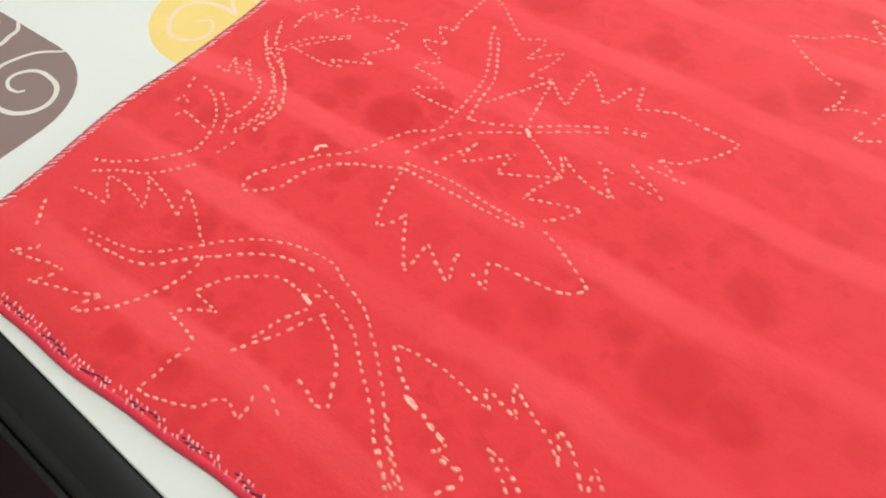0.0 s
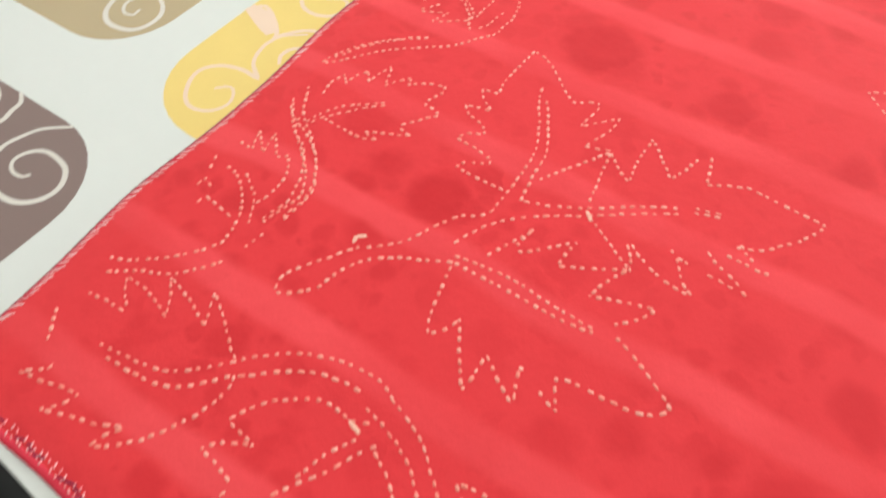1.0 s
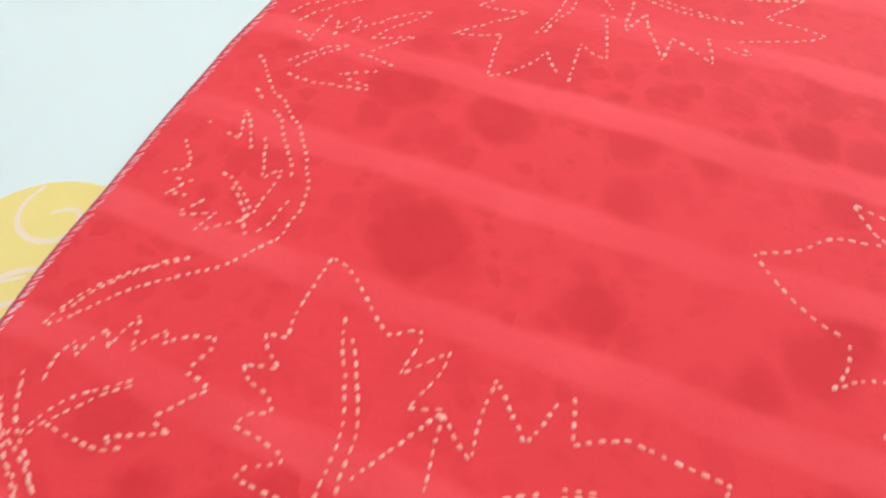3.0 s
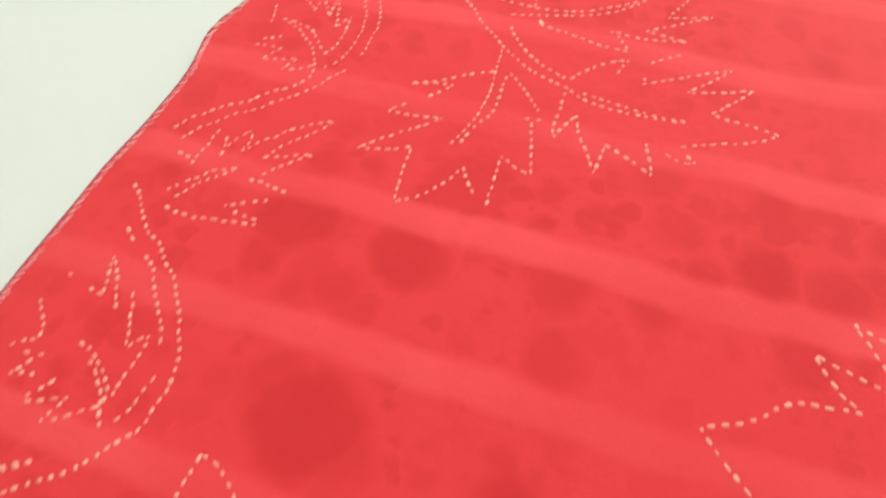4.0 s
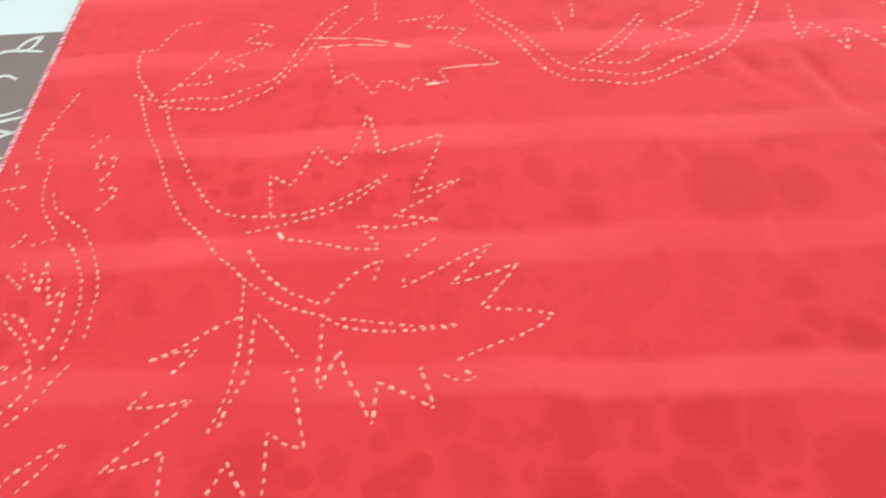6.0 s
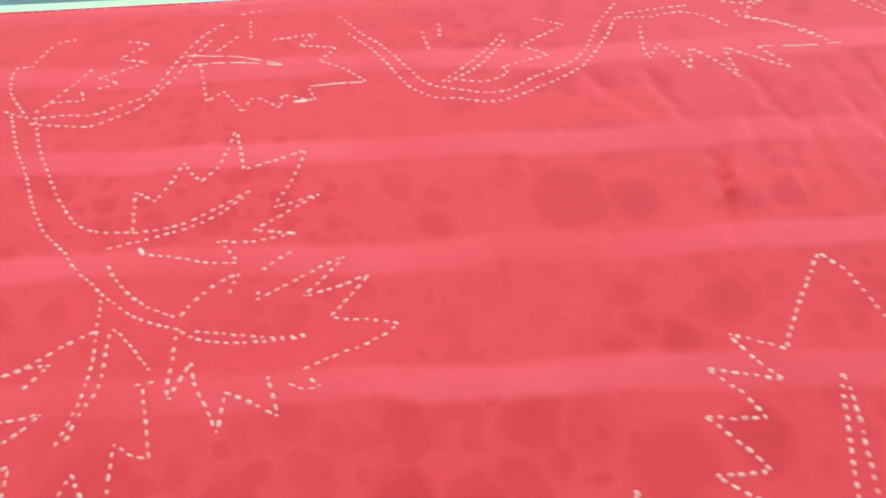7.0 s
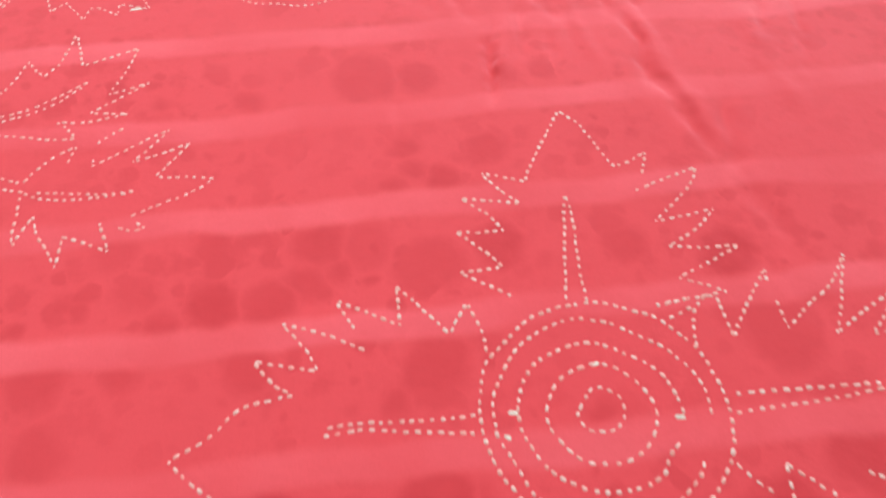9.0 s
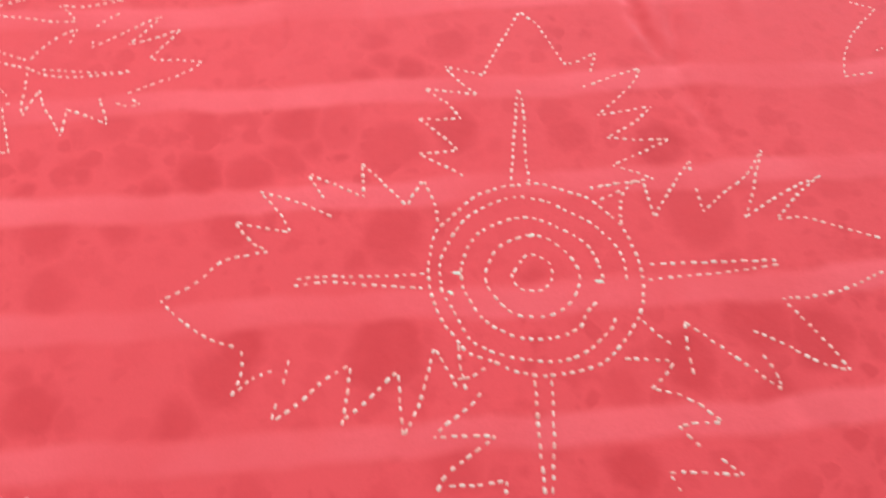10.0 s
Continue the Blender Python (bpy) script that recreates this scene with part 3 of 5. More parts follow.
run(leaf_f, (-35.4, 14.3), (-34.8, 15.5), (-33.9, 16.7), (-32.8, 17.4), (-33.1, 15.9))
run(leaf_f, (-31.4, 16.5), (-31.4, 15.8), (-29.7, 17.1), (-28.3, 18.2), (-27, 19.1), (-27.9, 17.6), (-28.9, 16.2), (-27, 17.1), (-25.4, 18), (-26.3, 16.4), (-27.1, 15.2), (-26.5, 15.1), (-24.8, 15.2), (-23.3, 15.1), (-24.4, 14), (-26.2, 13), (-27.9, 11.9))
run(leaf_f, (-35.2, 13.3), (-34.9, 11.7), (-34.7, 10.4), (-34.4, 9.5), (-33.9, 11.8), (-33.1, 10.3), (-31.9, 8.9), (-31.4, 8.1), (-31.6, 10.3), (-30.7, 10.1), (-29.8, 9.8), (-28.5, 9.3), (-28.9, 10.1), (-29.7, 11.4), (-29.4, 11.4))
run(leaf_f, (-28.6, 11.1), (-27.4, 10.9), (-26.7, 11.1), (-27.5, 11.5))
run(leaf_f, (-39.6, 13.1), (-40.8, 12.3), (-42, 11.2), (-44, 9.8), (-42.7, 10.5), (-41.3, 11), (-42.4, 9.3))
run(leaf_f, (-43.1, 8.4), (-43.9, 7.4), (-42.2, 7.7), (-40.6, 8.3), (-41.4, 7.3), (-42.7, 5.8), (-44, 4.1), (-42.5, 4.7), (-41.2, 5.5), (-40.8, 3.8), (-40.1, 1.7), (-39.3, 2.4), (-38.4, 3.9), (-37.9, 5.5), (-37.3, 4.7), (-36.5, 4))
run(leaf_f, (-35.6, 3.5), (-36, 5.4), (-36.4, 7.2), (-35.4, 6.7), (-34.4, 6.6), (-35.2, 8.5), (-36, 10.2))
run(leaf_f, (-40.2, 15.2), (-39.7, 13.3), (-39.2, 11.3), (-39, 8.8), (-39.4, 6.6))
run(leaf_f, (-38.9, 13.1), (-38.6, 11.7), (-38.3, 9.8), (-38.8, 8.2), (-38.9, 6.9))
run(leaf_f, (-38.9, 13.4), (-37.7, 12.6), (-35.8, 11))
knot(leaf_f, (-39.2, 18.6), (-38.8, 18.2))
run(leaf_f, (-36.5, 10.2), (-35.9, 10.4), (-35.3, 10.6))
run(leaf_b, (-22.4, -42.2), (-21.2, -43.2), (-20.5, -43.6), (-19.9, -44), (-19.3, -44.3), (-18.7, -44.7))
run(leaf_b, (-22.2, -43.4), (-21.4, -43.7), (-20.7, -44.2), (-19.8, -44.8), (-19.2, -45.2))
run(leaf_c, (-19.7, -42.2), (-19.5, -41.9), (-19.1, -42), (-18.6, -42), (-18, -41.9), (-17.7, -42), (-17.7, -42.5), (-18, -42.9), (-18.2, -43.5))
knot(leaf_c, (-22.5, -40.9), (-22, -41), (-21.6, -41))
knot(leaf_c, (-20.7, -41.2), (-20.3, -41.2))
knot(leaf_c, (-20, -41.3), (-19.6, -41.3))
run(leaf_g, (-56.4, 28.6), (-56.9, 26.6), (-57.2, 24.2), (-56.8, 22.8))
run(leaf_h, (-52.6, 28.7), (-50.3, 28.2), (-48.3, 28.6), (-46, 28.9), (-44.7, 29.8), (-43.1, 30.9), (-42.5, 32.6), (-42.1, 34.1), (-41.5, 35.9), (-40.7, 37.5), (-39.7, 38.5))
run(leaf_h, (-50.3, 27.7), (-47.9, 27.7), (-46, 27.8), (-44.4, 28.8), (-43.1, 29.9), (-42.2, 31.8), (-41.6, 33), (-41, 35), (-40.1, 36.9))
run(leaf_h, (-50.9, 28.5), (-52.9, 30.6), (-53.6, 32.8), (-52.4, 33.1), (-52.2, 34.3), (-51.5, 35.6), (-50.2, 36.2))
run(leaf_h, (-50.3, 28.6), (-49.4, 30.2), (-48.4, 32), (-47.9, 33.3))
run(leaf_h, (-49.8, 29.7), (-47.3, 30.1), (-47.8, 30.9))
run(leaf_h, (-46.9, 31.2), (-45.5, 31.9), (-47.1, 32.3), (-44.2, 34.1), (-46.4, 34.3), (-44.7, 36), (-46.5, 36.2))
long_stitch(leaf_h, (-41.6, 34.9), (-38.7, 35.1), (-36.2, 34.9), (-34.4, 34.5))
long_stitch(leaf_h, (-40.9, 34), (-38.5, 34.4), (-36.1, 34.5), (-34.4, 34.4))
run(leaf_h, (-40.3, 34.2), (-39.5, 32.3), (-38.8, 30.6), (-37.9, 31.7), (-36, 29.8), (-35.8, 31.2), (-34.8, 31), (-33.6, 30.3), (-33.7, 31.6), (-31.3, 31.2), (-32.2, 32.5))
long_stitch(leaf_h, (-32.2, 32.5), (-30.1, 32.9), (-28.2, 33.2))
run(leaf_h, (-28.2, 33.2), (-30, 34.3), (-31.9, 35), (-31, 36.5), (-33.7, 36.5), (-32.7, 37.8), (-35.9, 37))
run(leaf_h, (-39.6, 35.4), (-38.3, 37.3))
run(leaf_h, (-37.4, 37), (-37.9, 39))
run(leaf_h, (-38.9, 39.5), (-37.2, 40.2))
knot(leaf_h, (-32.8, 31), (-31.9, 31.2))
run(leaf_i, (-31.5, 39.9), (-29.5, 38.1), (-27.6, 36.7), (-25.7, 34.8), (-24, 33.3), (-22.4, 33), (-20.1, 32.8), (-18.6, 33.1), (-17.2, 34.3), (-15.3, 35.5), (-13.8, 37), (-12.7, 40.3), (-11.5, 42.6))
run(leaf_i, (-30.5, 38.1), (-28.4, 36.4), (-26.9, 34.8), (-25.5, 33.2), (-23.8, 32.2), (-21.5, 32.1), (-19.3, 32), (-17.1, 33.2), (-14.9, 34.7), (-13.5, 36.2), (-12.3, 38.6), (-11.5, 41))
run(leaf_i, (-23.2, 33.5), (-21.1, 36), (-19.4, 38.7))
run(leaf_i, (-22.8, 33.5), (-20.7, 35.4), (-19.2, 38.1))
run(leaf_i, (-22.5, 33.9), (-20.2, 33.8), (-18.7, 34.7), (-19.2, 35.3), (-16.1, 36.7), (-18.1, 37.5), (-15.1, 39.9), (-17.5, 40.4))
run(leaf_i, (-25.2, 38.7), (-24.4, 36.6))
run(leaf_i, (-24.1, 39.7), (-23.8, 37.9))
run(leaf_i, (-11.5, 40.9), (-9.1, 41.1), (-7.1, 41.8), (-5.2, 41.4), (-3.7, 40.4))
run(leaf_i, (-11.1, 41.3), (-7.9, 42.2), (-6.3, 42.6))
run(leaf_i, (-9.9, 40.2), (-9.6, 37.6), (-9.3, 36.7), (-8.7, 38.2), (-7.4, 37.1), (-6.6, 35.8), (-6.6, 38), (-5.2, 37), (-3.5, 35.3), (-4.3, 38.2), (-2.6, 37.4), (-0.1, 36.4), (-2.1, 38.5))
long_stitch(leaf_i, (-2.1, 38.4), (0.9, 38.7), (4, 39.2))
run(leaf_i, (2.5, 39.6), (0.5, 40.8), (-2.9, 41.5), (-3.2, 42.4))
run(leaf_i, (4.6, 44.1), (7.9, 41.7), (10.7, 40), (13.6, 38.9))
run(leaf_i, (5.9, 44.1), (8.8, 42), (12.4, 40.4), (13.9, 40.1))
run(leaf_i, (-4.1, 43.2), (-2.6, 43), (-1.1, 43.5), (-2.3, 42.4), (-2.5, 41.6), (-0.7, 41.2), (1.2, 40.2), (2.9, 39.2))
run(leaf_i, (9.6, 44.3), (11.2, 44), (9.9, 43.4), (11.4, 43.3))
run(leaf_i, (12.7, 40.4), (14, 42), (14.9, 43.3))
run(leaf_g, (-49.3, 15.6), (-48.7, 14.5), (-48.3, 13.5), (-48.2, 12.5), (-47.9, 11.4), (-47.9, 10.7))
run(leaf_g, (-47.9, 9.4), (-48.3, 8.7), (-48.6, 8), (-48.8, 7.3), (-49.2, 6.6), (-49.9, 5.6), (-50.4, 5), (-50.7, 4.4), (-51.4, 3.7), (-51.9, 3.2), (-52.3, 2.6), (-52.5, 2.1), (-52.9, 1.7), (-53.2, 1.2), (-53.4, 0.7), (-53.6, 0.1))
run(leaf_g, (-49.7, 14.5), (-49.4, 13.7), (-49.1, 12.9), (-48.9, 11.9), (-48.8, 11), (-48.8, 10.4), (-48.9, 9.8), (-49, 9.3))
run(leaf_g, (-49.2, 8.8), (-49.4, 9))
run(leaf_g, (-49.9, 8.6), (-49.7, 8), (-49.7, 7.6), (-50, 6.9), (-50.4, 6.3), (-50.8, 6), (-51.3, 5.4), (-51.6, 4.8), (-51.9, 4.3), (-52.9, 3.5), (-53.1, 3.2), (-53.4, 2.7), (-53.7, 2.2), (-54.1, 1.9), (-54.3, 1.3), (-54.5, 0.6))
run(leaf_g, (-55.7, 22.8), (-55.5, 22.1), (-55.3, 21.4), (-55.2, 20.8), (-54.9, 20), (-54.3, 18.8), (-53.9, 18.4), (-53.5, 18), (-53, 17.5), (-52.5, 17.1))
run(leaf_g, (-51.7, 16.7), (-51.2, 16.3), (-50.7, 15.8), (-50.2, 15.1), (-49.7, 14.5))
run(leaf_g, (-54.3, 20.2), (-54, 19.6), (-53.6, 19.1), (-52.7, 18.5), (-52.1, 18.2), (-51.6, 17.9), (-51.2, 17.8), (-50.7, 17.2), (-50, 16.5), (-49.3, 15.6))
run(leaf_g, (-56.8, 25.4), (-57.1, 24.6), (-57, 24))
run(leaf_g, (-56.8, 22.6), (-56.3, 22.8))
run(leaf_g, (-57.9, 22.2), (-57.6, 21.6), (-57.4, 21.1))
run(leaf_g, (-57.9, 19.9), (-57.4, 20.1), (-56.8, 20.3), (-56.3, 20.4))
run(leaf_g, (-57.1, 19.3), (-56.5, 19), (-55.9, 18.6))
run(leaf_g, (-54.5, 17.1), (-54.7, 16.4), (-55.1, 15.9))
run(leaf_g, (-54, 16.2), (-53.5, 16.4), (-53, 16.7), (-52.4, 17))
run(leaf_g, (-53.9, 24.8), (-53.7, 25))
run(leaf_g, (-53.5, 23.7), (-53, 24.5), (-52.5, 25.2))
run(leaf_g, (-52.5, 23.5), (-52.4, 22.7), (-52.5, 22.2), (-51.8, 22.9), (-51.4, 23.7), (-51.3, 22.6), (-51.4, 21.8), (-51.7, 21.1))
run(leaf_g, (-51.5, 20.6), (-50.9, 20.8), (-50.4, 21), (-50.3, 20.2), (-50.6, 19.6), (-51, 19))
run(leaf_g, (-54.4, 14.2), (-53.9, 13.9), (-53.1, 13.5))
run(leaf_g, (-53.7, 15.2), (-53.2, 14.2), (-53.1, 13.2))
run(leaf_g, (-53, 14.5), (-52.5, 14), (-51.9, 13.2), (-52.1, 14.2), (-52.3, 15.6), (-51.9, 14.5), (-51.5, 13.8), (-50.8, 12.4), (-50.7, 13.1), (-50.4, 13.8), (-50.2, 12.8), (-49.9, 12), (-49.9, 11.4), (-49.8, 10.8), (-49.9, 10.2), (-50.1, 9.8))
run(leaf_g, (-54.6, 11.7), (-53.8, 11.8), (-52.8, 11.7), (-52.2, 11.6), (-51.6, 11.2), (-51.2, 10.9), (-50.8, 10.5), (-50.3, 10.2))
run(leaf_g, (-54.1, 11.5), (-53.5, 11.5), (-52.6, 11.1), (-52, 10.7), (-51.3, 10.3), (-50.9, 9.9), (-50.6, 9.5), (-50.2, 9.1), (-49.9, 8.6))
run(leaf_g, (-55.8, 12.8), (-55.4, 12), (-55, 11))
run(leaf_g, (-53.4, 10.3), (-53.9, 9.9), (-54.5, 9.4))
run(leaf_g, (-54.8, 8.8), (-54.2, 9), (-53.6, 9.1), (-53.1, 9.3))
run(leaf_g, (-52.8, 9.4), (-53.1, 8.6), (-53.4, 7.8), (-52.9, 8.1), (-52.3, 8.3), (-51.6, 8.7), (-51.3, 8.9), (-51.5, 8.3), (-51.7, 7.6), (-51.2, 7.8), (-50.7, 8.1), (-50.3, 8.5), (-50, 8.8))
run(leaf_j, (-51.6, -1.1), (-51.8, -0.8), (-51.8, -0.4), (-51.8, 0.1), (-51.8, 0.6), (-51.9, 1.2), (-51.9, 1.9))
run(leaf_j, (-51.3, 1.6), (-51, 1.2), (-50.6, 0.2), (-50.7, 0.8), (-50.6, 1.3), (-50.5, 1.8), (-50.2, 2.6), (-49.8, 2), (-49.7, 1.5), (-49.7, 1), (-49.5, 1.5), (-49.3, 2), (-49, 2.4), (-48.6, 2.7), (-48.4, 3.3), (-48, 3.7), (-47.6, 4.2), (-47.2, 4.6), (-46.8, 4.9), (-46.2, 5.3), (-46.5, 4.6), (-46.8, 4), (-47.1, 3.5), (-47.4, 3.1), (-47.7, 2.6), (-47.9, 2.2), (-48.1, 1.6), (-48.3, 1), (-48, 1.4), (-47.4, 1.6), (-47, 1.9), (-46.5, 2.2), (-45.9, 2.5), (-46.5, 1.8), (-46.8, 1.3), (-47.1, 0.9), (-47.3, 0.5), (-47.7, -0.1))
run(leaf_j, (-48.2, -0.5), (-47.7, -0.5), (-47.3, -0.4), (-46.8, -0.4), (-46.3, -0.4), (-45.8, -0.4), (-45.5, -0.4))
run(leaf_j, (-46.2, -1.2), (-46.7, -1.6), (-47.2, -1.9), (-47.7, -2.3), (-48.2, -2.5), (-48, -2.8))
run(leaf_j, (-47.6, -2.7), (-47.1, -2.7), (-46.5, -2.7), (-46, -2.6), (-45.8, -2.9), (-46.3, -3.1), (-46.7, -3.2), (-47.1, -3.3), (-47.7, -3.5), (-48.1, -3.6), (-49.2, -4), (-49.6, -4), (-50.2, -4.1), (-50.7, -4.1), (-51.2, -4))
run(leaf_j, (-51.9, -3.2), (-51.5, -2.7), (-51.3, -2.3), (-51, -1.9), (-50.6, -1.5), (-50.4, -1), (-50, -0.8), (-49.6, -0.4), (-49.1, -0.2))
run(leaf_j, (-51.1, -3.4), (-50.8, -2.8), (-50.6, -2.3), (-50.4, -1.9), (-50, -1.4), (-49.7, -1), (-49.4, -0.6), (-49.1, -0.2))
run(leaf_j, (-53.1, -0.7), (-52.5, -0.7), (-52, -0.7))
run(leaf_e, (-53.8, -3.5), (-52.9, -4.1), (-52.2, -4.7), (-51.6, -5.2), (-51.1, -5.6), (-50.5, -5.9), (-49.7, -6.1), (-48.9, -6.7), (-48.2, -7.1), (-47.6, -7.4), (-46.9, -8.1), (-45.8, -9.1), (-45.2, -9.9), (-44.7, -10.4), (-44.4, -10.9), (-44, -11.8), (-43.8, -12.4), (-43.8, -13.1), (-43.7, -13.9), (-43.7, -14.7))
run(leaf_e, (-52.1, -6), (-51.4, -6.4), (-50.9, -6.6))
run(leaf_e, (-49.9, -7), (-49.3, -7.3), (-48.7, -7.6), (-48.3, -8.1), (-47.7, -8.7), (-47.1, -9.2), (-46.5, -9.7), (-46, -10.2), (-45.7, -10.7))
run(leaf_e, (-52.8, -9.7), (-52.1, -9.7))
run(leaf_e, (-51.1, -9.8), (-50.4, -9.9), (-50.1, -9.9), (-50.6, -9), (-51.3, -7.8), (-50.7, -8.2), (-49.8, -9.2), (-48.9, -10.2))
run(leaf_e, (-48.9, -9), (-48.1, -10), (-47.7, -10.6), (-47, -11.6), (-46.9, -11.2), (-46.7, -10.9), (-46.5, -10.5), (-46.3, -11), (-46.2, -11.6), (-46.1, -12.1), (-46.1, -12.5), (-46, -13), (-46, -13.4), (-45.8, -13.9))
run(leaf_e, (-49.3, -12.3), (-48.7, -12.4), (-48.2, -12.5), (-47.8, -12.7), (-47.4, -12.9), (-46.8, -13.2), (-46.3, -13.6), (-46, -14.2))
run(leaf_e, (-48.2, -12.8), (-47.6, -13.1), (-47, -13.5), (-46.4, -13.9), (-45.8, -14.7), (-45.2, -15.2))
run(leaf_e, (-52.9, -11.4), (-51.9, -12.2), (-51.4, -12.6), (-51.2, -13.2), (-51.6, -13.4), (-52.3, -14.1))
run(leaf_e, (-51.4, -14), (-50.8, -13.9))
run(leaf_e, (-50.2, -13.6), (-50.6, -13.9), (-50.8, -14.6), (-51.1, -15.1), (-50.5, -14.8), (-49.8, -14.5))
run(leaf_e, (-48.8, -14.2), (-49.1, -14.9), (-49.4, -15.4), (-49.5, -15.8), (-49, -15.6), (-48.4, -15.2), (-47.6, -14.7), (-47.8, -15.4), (-48, -16.2), (-47.2, -15.6), (-46.6, -14.9), (-46, -14.3))
run(leaf_e, (-44.8, -12), (-44.8, -12.6), (-44.8, -13), (-44.7, -13.6), (-44.8, -14.2), (-45, -14.7))
run(leaf_e, (-46.8, -17.6), (-47.8, -18.4), (-48.2, -19), (-48.8, -19.8), (-49.2, -20.5), (-49.6, -21.2), (-49.9, -22), (-50.1, -22.8), (-50.4, -23.5))
run(leaf_e, (-43.8, -14.6), (-44.3, -15.6), (-45, -17), (-46.2, -18.3), (-46.8, -19), (-47.7, -19.9), (-48.4, -20.9), (-48.9, -21.7), (-49.5, -22.8), (-50, -23.7), (-50.4, -24.3))
run(leaf_d, (-48.2, -26.4), (-48.5, -25.6), (-48.6, -24.9), (-48.5, -24), (-47.8, -24.7), (-47.8, -23.7), (-47.5, -22.8), (-46.8, -23.5), (-46.8, -22.5), (-46.7, -21.4), (-46.1, -22.4), (-45.7, -23.1), (-45.4, -22.2), (-44.9, -21.3), (-44.7, -22.1), (-43.9, -21.2), (-42.7, -20.5), (-42.4, -21), (-42.6, -21.8), (-42.6, -22.6), (-41.9, -22.6), (-41.1, -22.7), (-41.5, -23.3), (-41.9, -24), (-42.5, -25))
run(leaf_d, (-42.4, -25.2), (-41.9, -25.2), (-41.3, -25.2), (-41.9, -25.6), (-42.6, -26.1), (-43.4, -26.6), (-43.7, -26.9), (-43.1, -26.9), (-42.6, -26.8), (-43.3, -27.3), (-44, -27.5), (-44.9, -27.6), (-45.5, -27.7), (-46.6, -27.7))
run(leaf_a, (-26.8, -23.2), (-26.1, -23.9), (-25.5, -24.8))
run(leaf_a, (-26.6, -23.1), (-25.8, -23.5), (-24.6, -23.9), (-23.4, -24), (-22.4, -24))
run(leaf_a, (-24.8, -22), (-24.1, -22.4), (-23.4, -23.2), (-22.8, -23.7), (-22.3, -23.9))
run(leaf_a, (-24.3, -22.3), (-23.4, -22.2))
run(leaf_a, (-22.6, -22.2), (-21.9, -22.1), (-21.3, -22.1), (-20.8, -22))
run(leaf_a, (-23.3, -20.8), (-22.5, -21.2), (-21.9, -21.4), (-21.4, -21.5), (-20.9, -21.7), (-20.2, -22.1))
run(leaf_a, (-22.4, -20.4), (-21.9, -20.4), (-21.2, -20.3), (-20.3, -20.2), (-19.9, -19.9))
run(leaf_a, (-22.2, -19.5), (-21.6, -19.6), (-20.9, -19.9))
run(medallion, (-4.3, 7), (-5.7, 7.7), (-7.4, 8.5), (-6.2, 8.7), (-4.8, 9), (-6, 10.1), (-7.7, 11.4), (-6.3, 11.4), (-4.7, 11.6), (-5.8, 12.8), (-7.4, 13.9), (-5.6, 13.8), (-3.6, 13.6), (-4.9, 14.6), (-6.2, 16), (-4.7, 15.7), (-3.3, 15.3), (-3.2, 16), (-2.2, 18.4), (-0.9, 21.4), (0.4, 20.3), (1.6, 18.2), (2.4, 16.7), (3.5, 17.2), (4.7, 18), (4.2, 16.1))
run(medallion, (3.6, 14.8), (5.6, 15.8), (7.8, 16.8), (7.3, 15.6), (6.2, 14.2), (4.6, 12.5), (6.4, 13), (8.5, 13.6), (7, 12), (5.2, 10.7), (7.2, 10.7), (9.6, 11), (7.7, 9.8), (5.5, 8.5), (6.7, 8.2), (8.2, 7.7), (6.2, 7.2), (4.4, 6.8))
run(medallion, (-1.2, 6.8), (-1.1, 9.5), (-0.9, 14.4))
run(medallion, (0, 6.7), (-0.3, 9.2), (-0.5, 12.9), (-0.8, 14.3))
run(medallion, (5.9, 4), (6, 6.1), (6.8, 7.4), (7.5, 7.3), (8.1, 4.8), (9.4, 7.2), (10.8, 9.4), (10.7, 8.4))
run(medallion, (11, 7.3), (11.3, 5.4), (12.8, 7), (14.4, 8.4), (15.8, 10.6), (15.2, 8.9), (14.6, 6.7), (14, 5.2), (16.5, 7.1), (19.4, 8.8), (17.6, 7.1), (16, 5.2), (17.7, 5.5), (19.8, 5), (22.6, 4.3))
run(medallion, (22.3, 2), (19.7, 0.6), (17.5, -0.1), (15.6, -0.3), (16.6, -1.5), (18, -3.2), (19, -4.7), (17.2, -4.3), (15.3, -3.3), (13.4, -2.5))
run(medallion, (13.9, -4), (14.6, -5.1), (14.9, -6.1), (13.1, -4.9), (11.3, -3.6), (9.4, -2.3))
run(medallion, (9.4, -2.3), (9.5, -4.1), (9.7, -5.7))
run(medallion, (7.4, 1.4), (10.1, 1.7), (12.9, 2), (15.8, 2.3))
run(medallion, (7.3, 0.3), (10, 0.8), (12.8, 1.3), (15.7, 2))
run(medallion, (6.8, -2.3), (7.6, -3.1), (8.6, -3.8))
run(medallion, (5.5, -4.9), (7.2, -4.8), (8.6, -4.8), (7.9, -5.9), (7.1, -6.5), (9.3, -7), (11.1, -8.2), (9.6, -8.4), (8.5, -8.6), (9.8, -9.8))
run(medallion, (10.7, -10.2), (12, -11.1), (9.8, -11.1), (7.8, -11.2), (8.5, -12.3))
run(medallion, (-5.8, 3.4), (-6.1, 4.8), (-7, 6.5), (-7.9, 4.5), (-9.5, 6), (-11.1, 7.5), (-10.7, 4.9), (-12.4, 5.6), (-14.5, 6.4), (-13.2, 4.5))
